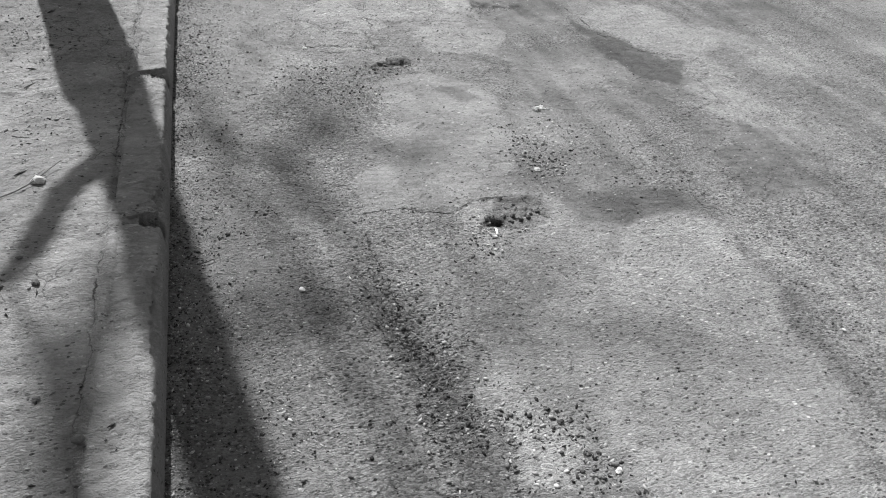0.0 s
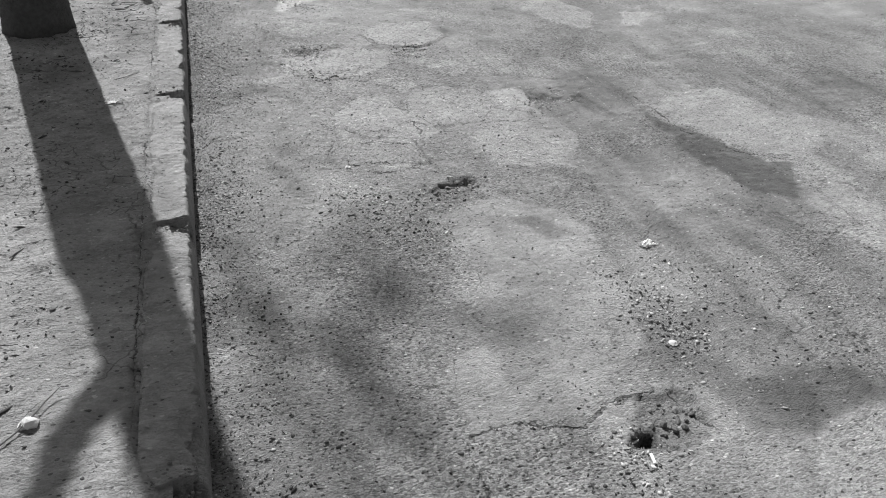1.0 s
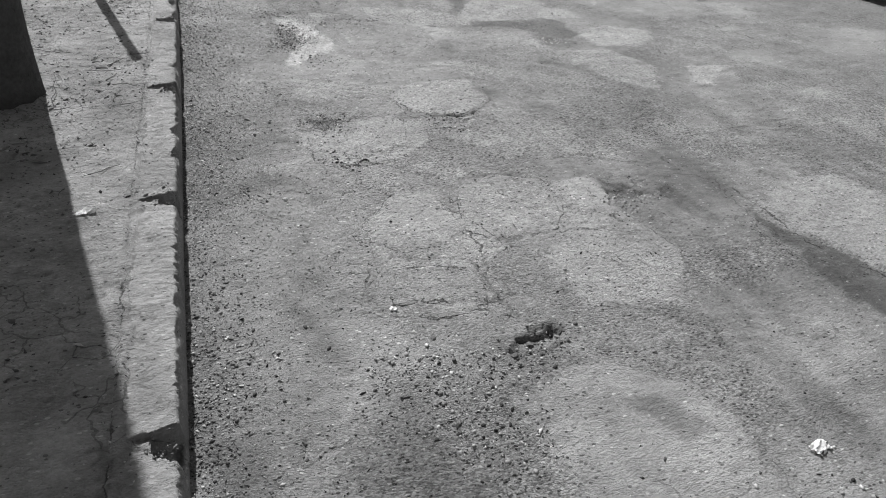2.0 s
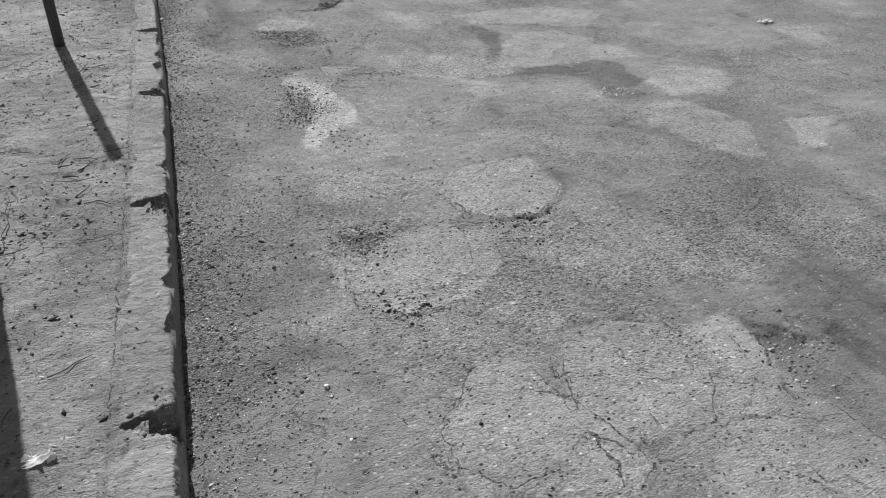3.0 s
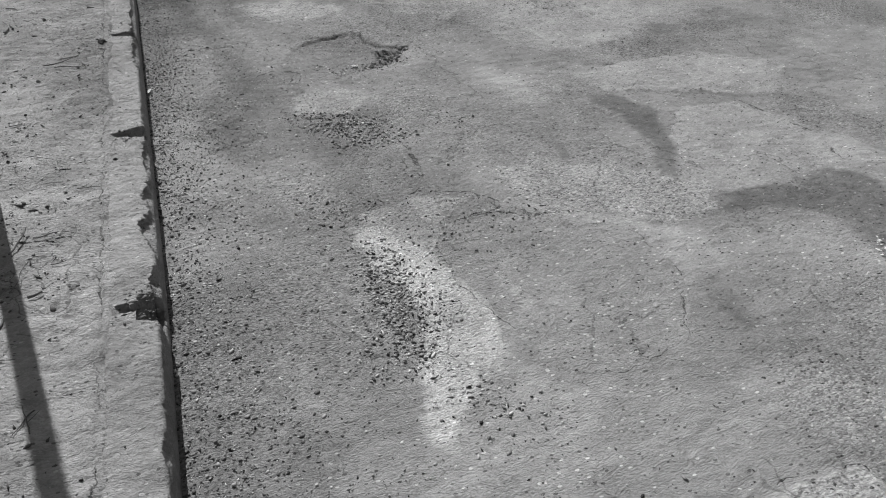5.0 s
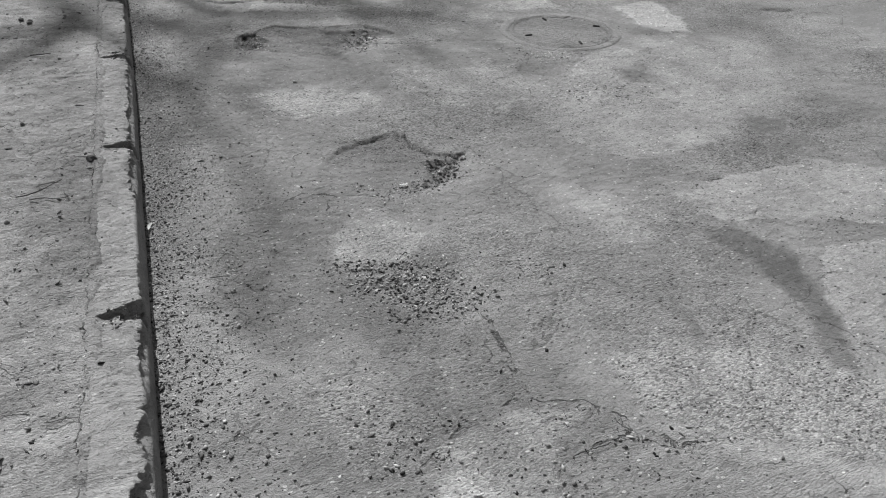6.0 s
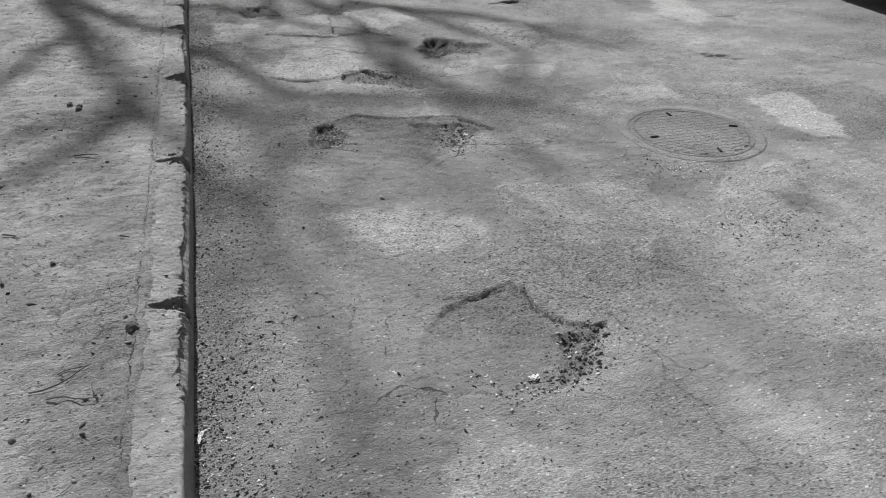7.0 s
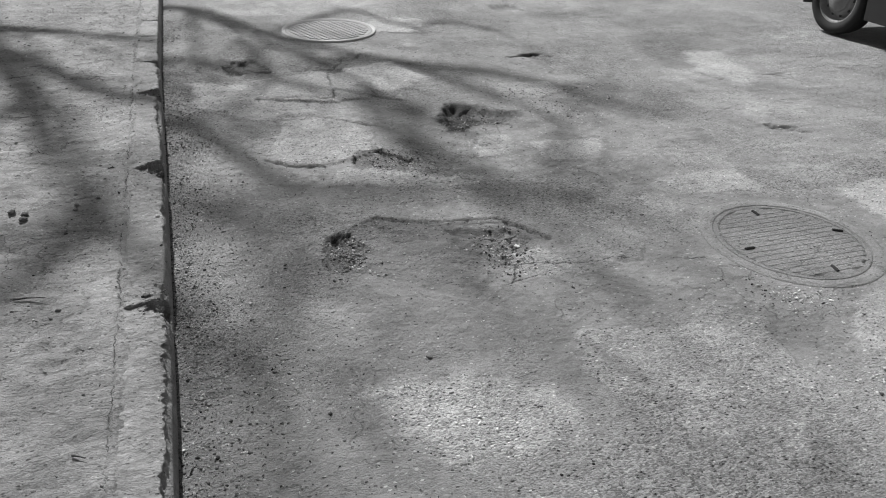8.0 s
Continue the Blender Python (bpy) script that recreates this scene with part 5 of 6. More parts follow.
def manhole(label, x, y, z, turn, ribs_across, ring_material, ring, face, holes):
    """A round cast cover in its ring; ribs one way, or both ways for a chequered face."""
    thing = tagged(new("manhole_cover"), label, "manhole cover")
    thing.matrix_world = pose(x, y, z, 0, 0, turn)
    bm = bmesh.new()
    lathe(bm, ring, close=False)
    ring_ob = smooth(part("ring", bm, ring_material, thing))
    bm = bmesh.new()
    lathe(bm, [(face, -0.03), (face, 0.002), (face - 0.003, 0.004), (face - 0.022, 0.004), (face - 0.024, 0.001 if not ribs_across else 0.0)])
    cover = part("cover", bm, IRON, thing)
    bm = bmesh.new()
    pitch, wide = (0.042, 0.034) if ribs_across else (0.036, 0.033)
    for k in range(-9, 10):
        q = k * pitch
        if abs(q) > face - 0.04:
            continue
        half = math.sqrt((face - 0.03) ** 2 - q * q)
        if ribs_across:
            for j in range(-9, 10):
                u = j * pitch
                if math.hypot(abs(u) + wide / 2, abs(q) + wide / 2) < face - 0.02:
                    bar(bm, u - wide / 2, u + wide / 2, q - wide / 2, q + wide / 2, -0.002, 0.005)
        else:
            bar(bm, -half, half, q - wide / 2, q + wide / 2, 0.0, 0.0028)
    tread = part("tread", bm, IRON, cover)
    if not ribs_across:
        dusted(ring_ob, 0.26), dusted(cover, 0.23), dusted(tread, 0.25)
    # solid slots, coloured near black for the shade in a keyhole
    for hx, hy, ha in holes:
        bm = bmesh.new()
        tube(bm, [Vector((hx - 0.022 * math.cos(ha), hy - 0.022 * math.sin(ha), 0.0045)), Vector((hx, hy, 0.0055)), Vector((hx + 0.022 * math.cos(ha), hy + 0.022 * math.sin(ha), 0.0045))], 0.007, 0.007, 6)
        part("keyhole", bm, HOLE, cover, "dark keyhole slot")
    return thing


manhole("round cast iron manhole cover with parallel ribs, dusty, flush with asphalt", 2.575, 10.39, -0.001, 1, False, IRON,
        [(0.332, -0.03), (0.332, 0.003), (0.334, 0.004), (0.382, 0.004), (0.388, 0.001), (0.391, -0.04)], 0.328, [(0.015, 0.255, 1.57), (0.27, 0.01, 2.6), (-0.235, -0.02, 0.0), (0.005, -0.255, 1.4)])
manhole("round chequered iron manhole cover with a pale worn ring", 1.21, 14.40, 0.006, 20, True, IRON_WORN,
        [(0.363, -0.03), (0.363, 0.003), (0.365, 0.006), (0.371, 0.006), (0.373, 0.001), (0.379, 0.001), (0.381, 0.007), (0.388, 0.007), (0.391, -0.04)], 0.36, [])


# ---- parked cars across the road ----
def lathe_x(bm, profile, n=40, close=False):
    """Turned about the x axis: profile of (x, radius)."""
    rings = [[bm.verts.new((x, r * math.cos(2 * math.pi * k / n), r * math.sin(2 * math.pi * k / n))) for k in range(n)] for x, r in profile]
    for a, b in zip(rings, rings[1:]):
        for k in range(n):
            bm.faces.new((a[k], a[(k + 1) % n], b[(k + 1) % n], b[k]))
    if close:
        bm.faces.new(rings[0][::-1])
        bm.faces.new(rings[-1])


def wheel(parent, x, y, side):
    hub = new("wheel")
    hub.parent = parent
    hub.location = (x, y, 0.305)
    s = side
    bm = bmesh.new()
    lathe_x(bm, [(s * 0.17, 0.2), (s * 0.165, 0.225), (s * 0.182, 0.25), (s * 0.184, 0.275), (s * 0.17, 0.298), (s * 0.14, 0.306), (s * 0.04, 0.306), (s * 0.012, 0.298), (0.0, 0.27), (s * 0.003, 0.235), (s * 0.014, 0.215), (s * 0.02, 0.2)])
    bmesh.ops.recalc_face_normals(bm, faces=bm.faces)
    smooth(part("tyre", bm, RUBBER, hub))
    bm = bmesh.new()
    lathe_x(bm, [(s * 0.016, 0.214), (s * 0.014, 0.205), (s * 0.03, 0.196), (s * 0.07, 0.188), (s * 0.085, 0.175), (s * 0.08, 0.165), (s * 0.055, 0.15), (s * 0.04, 0.13), (s * 0.03, 0.115), (s * 0.045, 0.08)])
    bmesh.ops.recalc_face_normals(bm, faces=bm.faces)
    smooth(part("rim", bm, STEEL, hub, "grey pressed steel rim"))
    bm = bmesh.new()
    lathe_x(bm, [(s * 0.06, 0.122), (s * 0.03, 0.12), (s * 0.02, 0.105), (s * 0.022, 0.06), (s * 0.01, 0.05), (s * 0.008, 0.005)], 24, True)
    bmesh.ops.recalc_face_normals(bm, faces=bm.faces)
    smooth(part("hub_cap", bm, STEEL, hub))
    # solid discs, coloured near black for the shade in the rim's openings
    for k in range(10):
        a = 2 * math.pi * k / 10
        bm = bmesh.new()
        c = Vector((s * 0.056, 0.15 * math.cos(a), 0.15 * math.sin(a)))
        tube(bm, [c, c + Vector((s * -0.006, 0, 0))], 0.014, 0.013, 8)
        part("slot", bm, HOLE, hub)
    return hub


def side_shape(arches, length, sill, belt):
    """The side of a saloon in (y, z), with its two wheel arches."""
    pts = [(0.0, 0.42), (0.03, 0.28), (0.25, 0.22)]
    for c in arches:
        pts.append((c - 0.37, sill))
        for k in range(13):
            a = math.pi * (1 - k / 12)
            pts.append((c + 0.36 * math.cos(a), 0.29 + 0.36 * math.sin(a)))
        pts.append((c + 0.37, sill))
    pts += [(length - 0.2, 0.4), (length - 0.03, 0.44), (length, 0.52), (length - 0.02, 0.7), (length - 0.15, 0.86), (length - 0.9, belt), (1.2, belt), (0.2, 0.8), (0.03, 0.66)]
    return pts


def car(label, x, y0, paint):
    """A saloon parked along the road; x is its side towards the road, y0 its end nearest the walk's start."""
    length, wide, sill, belt = 3.94, 1.68, 0.2, 0.92
    arches = (0.82, 3.42)
    body = tagged(new("car"), label, "car", "parked cars")
    body.location = (x, y0, 0.005)
    outline = side_shape(arches, length, sill, belt)
    bm = bmesh.new()
    layers = []
    for sx, inset in ((0.05, 0.05), (0.012, 0.015), (0.0, 0.0), (wide, 0.0), (wide - 0.012, 0.015), (wide - 0.05, 0.05)):
        ring = []
        for yy, zz in outline:
            ring.append(bm.verts.new((sx, yy + (inset if yy < length / 2 else -inset) * 0.6, zz - (inset if zz > 0.6 else 0) * 0.6)))
        layers.append(ring)
    order = [layers[0], layers[1], layers[2], layers[3], layers[4], layers[5]]
    n = len(outline)
    for a, b in zip(order[:3], order[1:3]):
        for k in range(n):
            bm.faces.new((a[k], a[(k + 1) % n], b[(k + 1) % n], b[k]))
    for a, b in zip(order[3:], order[4:]):
        for k in range(n):
            bm.faces.new((a[k], a[(k + 1) % n], b[(k + 1) % n], b[k]))
    for k in range(n):
        bm.faces.new((layers[0][k], layers[0][(k + 1) % n], layers[5][(k + 1) % n], layers[5][k]))
    bm.faces.new(layers[2])
    bm.faces.new(layers[3][::-1])
    bmesh.ops.recalc_face_normals(bm, faces=bm.faces)
    part("body", bm, paint, body)
    # cabin with its glass
    bm = bmesh.new()
    low = [(0.06, 1.15), (wide - 0.06, 1.15), (wide - 0.06, 3.75), (0.06, 3.75)]
    high = [(0.22, 1.85), (wide - 0.22, 1.85), (wide - 0.22, 3.1), (0.22, 3.1)]
    a = [bm.verts.new((px, py, belt - 0.01)) for px, py in low]
    b = [bm.verts.new((px, py, 1.36)) for px, py in high]
    c = [bm.verts.new((px + (0.1 if px < 1 else -0.1), py + (0.1 if py < 2.4 else -0.1), 1.41)) for px, py in high]
    for lo, hi in ((a, b), (b, c)):
        for k in range(4):
            bm.faces.new((lo[k], lo[(k + 1) % 4], hi[(k + 1) % 4], hi[k]))
    bm.faces.new(c)
    bmesh.ops.recalc_face_normals(bm, faces=bm.faces)
    bmesh.ops.bevel(bm, geom=bm.edges[:], offset=0.025, segments=3, affect="EDGES")
    smooth(part("cabin", bm, paint, body))
    for name, quad in (("windscreen", (0, 1)), ("side_window", (1, 2)), ("rear_window", (2, 3)), ("side_window", (3, 0))):
        p, q = quad
        lo1, lo2 = Vector((*low[p], belt + 0.02)), Vector((*low[q], belt + 0.02))
        hi1, hi2 = Vector((*high[p], 1.34)), Vector((*high[q], 1.34))
        out = (lo2 - lo1).cross(hi1 - lo1).normalized()
        mid = (lo1 + lo2 + hi1 + hi2) / 4
        corners = [mid + (v - mid) * 0.9 for v in (lo1, lo2, hi2, hi1)]
        bm = bmesh.new()
        near = [bm.verts.new(v + out * 0.006) for v in corners]
        far = [bm.verts.new(v + out * 0.001) for v in corners]
        bm.faces.new(near)
        bm.faces.new(far[::-1])
        for k in range(4):
            bm.faces.new((near[k], far[k], far[(k + 1) % 4], near[(k + 1) % 4]))
        bmesh.ops.recalc_face_normals(bm, faces=bm.faces)
        part(name, bm, GLASS, body)
    for name, yy in (("bumper", -0.05), ("bumper", length - 0.07)):
        bm = bmesh.new()
        bar(bm, 0.04, wide - 0.04, yy, yy + 0.12, 0.34 if yy < 1 else 0.46, 0.52 if yy < 1 else 0.6)
        bmesh.ops.bevel(bm, geom=bm.edges[:], offset=0.025, segments=2, affect="EDGES")
        part(name, bm, PLASTIC, body)
    bm = bmesh.new()
    bar(bm, 0.1, wide - 0.1, 0.3, length - 0.3, 0.17, 0.3)
    bmesh.ops.bevel(bm, geom=bm.edges[:], offset=0.03, segments=1, affect="EDGES")
    part("underbody", bm, PLASTIC, body)
    for yy, name in ((-0.012, "headlight"), (length - 0.03, "tail_light")):
        for xx in (0.1, wide - 0.42):
            bm = bmesh.new()
            bar(bm, xx, xx + 0.32, yy, yy + 0.04, 0.58, 0.7)
            bmesh.ops.bevel(bm, geom=bm.edges[:], offset=0.012, segments=2, affect="EDGES")
            part(name, bm, GLASS, body)
    for c in arches:
        wheel(body, 0.015, c, 1)
        wheel(body, wide - 0.015, c, -1)
    return body


car("dark parked car with grey steel wheels", 5.595, 10.135, PAINT_DARK)
car("dark grey parked car with steel wheels", 5.75, 4.3, PAINT_GREY)


# ---- loose things ----
def lump(bm, size, flat=0.6, rough=0.3, sub=1, rng=random):
    bmesh.ops.create_icosphere(bm, subdivisions=sub, radius=1.0)
    for v in bm.verts:
        v.co *= 1 + rng.uniform(-rough, rough)
        v.co = Vector((v.co.x * size, v.co.y * size * rng.uniform(0.8, 1.0), v.co.z * size * flat))


def ground_z(x, y):
    """Height of the road or the pavement at one place."""
    ax, ay = np.array([float(x)]), np.array([float(y)])
    if x > kerb_line(y):
        return float(road_height(ax, ay)[0])
    if x > kerb_line(y) - KERB_WIDE:
        return KERB_TOP
    return float(pavement_height(ax, ay)[0])


def stone(label, x, y, size, material, seed, flat=0.6):
    rng = random.Random(seed)
    bm = bmesh.new()
    lump(bm, size, flat, 0.22, 2, rng)
    ob = tagged(part("stone", bm, material), label, "stone")
    ob.matrix_world = pose(x, y, ground_z(x, y) + size * flat * 0.55, 0, 0, rng.uniform(0, 360))
    return ob


stone("rounded pale stone lying on the pavement", -0.335, 2.67, 0.02, PALE_STONE, 1)
stone("small white stone lying on the asphalt", 0.42, 2.10, 0.009, PAPER, 2)
stone("small pale stone lying on the asphalt", 1.38, 2.66, 0.013, PALE_STONE, 3, 0.4)
stone("small white stone lying on the asphalt", 0.66, 4.0, 0.012, PAPER, 4)
stone("pale stone at the broken patch of asphalt", 1.05, 1.31, 0.009, PAPER, 5)
stone("dark stone lying on the asphalt", 0.44, 5.55, 0.01, RUBBLE, 6)
stone("dark stone lying on the asphalt", 0.36, 5.42, 0.008, RUBBLE, 7)
stone("pale stone lying on the asphalt", 0.42, 4.78, 0.01, PALE_STONE, 8)
stone("dark lump of asphalt in the pothole", 1.37, 10.74, 0.02, RUBBLE, 9)
stone("pale lump of asphalt in the pothole", 1.38, 10.66, 0.015, PALE_STONE, 10)
stone("dark lump on the asphalt", 0.8, 10.02, 0.011, RUBBLE, 11)
stone("dark stone lying on the pavement", -0.45, 9.6, 0.01, RUBBLE, 12)
stone("dark stone lying on the pavement", -0.62, 11.2, 0.016, RUBBLE, 13)
stone("dark stone lying on the pavement", -0.4, 11.35, 0.01, RUBBLE, 14)
stone("dark stone lying on the pavement", -0.32, 2.25, 0.008, RUBBLE, 15)
stone("dark stone lying on the pavement", -0.2, 1.7, 0.009, RUBBLE, 16)
stone("dark clod of soil lying on the pavement", -0.62, 10.87, 0.012, RUBBLE, 40)
stone("dark clod of soil lying on the pavement", -0.57, 11.18, 0.016, RUBBLE, 41)
stone("dark clod of soil lying on the pavement", -0.38, 11.21, 0.01, RUBBLE, 42)
stone("dark clod of soil lying on the pavement", -0.15, 9.14, 0.022, RUBBLE, 43)
stone("dark clod of soil lying on the pavement", -0.41, 8.74, 0.01, RUBBLE, 44)
stone("dark clod of soil lying on the pavement", -0.26, 2.12, 0.012, RUBBLE, 45)
stone("dark clod of soil lying on the pavement", -0.10, 1.56, 0.014, RUBBLE, 46)
stone("dark clod of soil lying on the pavement", -0.57, 11.13, 0.016, RUBBLE, 47)
stone("dark clod of soil lying on the pavement", -0.36, 10.44, 0.01, RUBBLE, 48)
stone("dark clod of soil lying on the pavement", -0.38, 11.17, 0.012, RUBBLE, 49)


def scrap(name, label, x, y, size, seed, turn=0.0, long=1.0):
    """A crumpled piece of paper."""
    rng = random.Random(seed)
    bm = bmesh.new()
    n = 7
    grid = [[bm.verts.new(((i / n - 0.5) * size * long, (j / n - 0.5) * size * 0.7, abs(rng.gauss(0, 0.09)) * size + (0.5 - abs(j / n - 0.5)) * size * 0.15)) for j in range(n + 1)] for i in range(n + 1)]
    for i in range(n):
        for j in range(n):
            if (i in (0, n - 1) or j in (0, n - 1)) and rng.random() < 0.3:
                continue
            bm.faces.new((grid[i][j], grid[i + 1][j], grid[i + 1][j + 1], grid[i][j + 1]))
    bmesh.ops.solidify(bm, geom=bm.faces[:], thickness=0.0012)
    ob = tagged(part(name, bm, PAPER), label, "litter")
    ob.matrix_world = pose(x, y, ground_z(x, y) + 0.004, 0, 0, turn)
    return ob


scrap("paper_scrap", "crumpled white paper scrap lying on the asphalt", 1.59, 3.17, 0.056, 1, 20)
scrap("paper_scrap", "torn pale paper scrap lying on the pavement", -0.265, 4.62, 0.055, 2, 10, 1.3)
scrap("paper_scrap", "white paper strip lying against the kerb", 0.035, 8.74, 0.02, 3, 80, 2.4)
scrap("paper_scrap", "white scrap lying in the pothole", 1.02, 8.74, 0.035, 4, 0)
scrap("paper_scrap", "torn white paper scrap lying on the asphalt", 4.22, 7.61, 0.1, 8, 15, 1.6)
bm = bmesh.new()
tube(bm, [Vector((-0.015, 0, 0)), Vector((0, 0, 0.0005)), Vector((0.015, 0, 0))], 0.004, 0.004, 10)
butt = tagged(part("cigarette_butt", bm, PAPER), "white cigarette butt beside the broken hole", "litter")
butt.matrix_world = pose(1.085, 2.28, ground_z(1.085, 2.28) + 0.005, 0, 0, 80)


def rubble(label, shape, count, low, high, seed):
    """A heap of broken asphalt, each lump a piece of its own."""
    rng = random.Random(seed)
    heap = tagged(new("rubble_heap"), label, "rubble")
    xs, ys = [p[0] for p in shape], [p[1] for p in shape]
    meshes = []
    for k in range(5):
        bm = bmesh.new()
        lump(bm, 1.0, 0.65, 0.3, 1, rng)
        me = bpy.data.meshes.new("lump")
        bm.to_mesh(me)
        bm.free()
        me.materials.append(RUBBLE)
        meshes.append(me)
    made = 0
    while made < count:
        x, y = rng.uniform(min(xs), max(xs)), rng.uniform(min(ys), max(ys))
        if outline_distance(np.array([x]), np.array([y]), shape)[0] > 0:
            continue
        s = low + (high - low) * rng.random() ** 2
        ob = new("lump", meshes[made % 5])
        ob.parent = heap
        ob.matrix_local = pose(x, y, ground_z(x, y) + s * 0.4, rng.uniform(-25, 25), rng.uniform(-25, 25), rng.uniform(0, 360)) @ Matrix.Scale(s, 4)
        made += 1


rubble("broken lumps of asphalt in the pothole", [(1.17, 8.92), (1.27, 8.95), (1.36, 8.93), (1.24, 8.73), (1.12, 8.68), (1.08, 8.71), (1.16, 8.81)], 170, 0.003, 0.0095, 1)
rubble("crumbled asphalt in the broken hole", [(1.05, 2.32), (1.08, 2.38), (1.2, 2.46), (1.3, 2.42), (1.28, 2.36), (1.15, 2.34)], 34, 0.004, 0.012, 2)
rubble("crumbled asphalt in a small ragged hole", [(0.92, 3.69), (0.99, 3.76), (1.12, 3.8), (1.16, 3.74), (1.05, 3.68)], 26, 0.004, 0.013, 7)
rubble("crumbled asphalt in the shallow pothole", [(0.62, 10.6), (0.62, 10.88), (0.74, 10.9), (0.76, 10.62)], 22, 0.004, 0.010, 3)
rubble("crumbled asphalt at the pothole's edge", [(1.3, 10.55), (1.28, 10.8), (1.4, 10.85), (1.42, 10.6)], 18, 0.005, 0.013, 4)


def twig(x, y, size, turn, seed, thick=0.003, fork=True):
    rng = random.Random(seed)
    bm = bmesh.new()
    line, p, way = [Vector((0, 0, 0))], Vector((0, 0, 0)), Vector((1, 0, 0))
    for k in range(5):
        way = (way + Vector((0, rng.uniform(-0.4, 0.4), rng.uniform(-0.12, 0.12)))).normalized()
        p = p + way * size / 5
        line.append(Vector((p.x, p.y, abs(p.z) * 0.5)))
    thick = thick * 0.62
    tube(bm, line, thick, thick * 0.5, 6)
    if fork:
        q = line[2]
        tube(bm, [q, q + Vector((size * 0.15, size * 0.14 * rng.choice((-1, 1)), 0.004)), q + Vector((size * 0.3, size * 0.22 * rng.choice((-1, 1)), 0.006))], thick * 0.6, thick * 0.3, 5)
    ob = tagged(part("twig", bm, TWIG), "dry dark twig lying on the ground", "twig", "fallen twigs")
    ob.matrix_world = pose(x, y, ground_z(x, y) + thick + 0.003, 0, 0, turn)


twig(0.13, 2.27, 0.06, 25, 1, 0.004, False)
twig(-0.28, 5.92, 0.09, 32, 20, 0.005, False)
twig(-0.25, 5.86, 0.05, 21, 21, 0.004, False)
twig(-0.21, 5.86, 0.09, -35, 22, 0.004, True)
twig(-0.29, 6.15, 0.12, 24, 23, 0.004, True)
twig(-0.34, 6.10, 0.07, -8, 24, 0.009, False)
twig(-0.37, 6.23, 0.09, 57, 25, 0.005, False)
twig(-0.35, 8.87, 0.13, -8, 26, 0.004, False)
twig(-0.22, 8.85, 0.06, 99, 27, 0.006, False)
twig(-0.51, 10.54, 0.11, 10, 28, 0.006, True)
twig(-0.59, 9.50, 0.07, 98, 29, 0.009, False)
twig(-0.34, 8.98, 0.09, 35, 30, 0.004, True)
twig(-0.66, 9.85, 0.08, 0, 31, 0.006, True)
twig(-0.24, 9.73, 0.04, 0, 32, 0.006, False)
twig(-0.62, 9.43, 0.18, 73, 33, 0.008, False)
twig(-0.40, 8.91, 0.18, 3, 34, 0.004, False)
twig(-0.37, 7.34, 0.13, 63, 35, 0.005, False)
twig(-0.31, 7.41, 0.08, -7, 36, 0.004, True)
twig(-0.30, 7.11, 0.04, 0, 37, 0.008, False)
twig(-0.43, 2.58, 0.24, 29, 38, 0.004, True)
twig(-0.49, 3.41, 0.12, 75, 39, 0.004, True)
twig(-0.47, 5.60, 0.41, 105, 40, 0.003, False)
twig(-0.51, 6.03, 0.26, -57, 41, 0.003, False)
twig(-0.52, 5.87, 0.12, -48, 42, 0.003, False)
rng = random.Random(77)
for k in range(80):
    y = rng.choice((rng.uniform(2, 15), rng.uniform(4.6, 8.2), rng.uniform(5.5, 8.2)))
    twig(rng.uniform(-1.1, -0.2), y, rng.uniform(0.03, 0.15), rng.choice((rng.uniform(0, 360), rng.uniform(-25, 35))), 100 + k, rng.uniform(0.0015, 0.0035), rng.random() < 0.5)
for k in range(8):
    twig(rng.uniform(0.06, 0.3), rng.uniform(2.0, 11.0), rng.uniform(0.04, 0.09), rng.uniform(0, 360), 300 + k, 0.002, False)


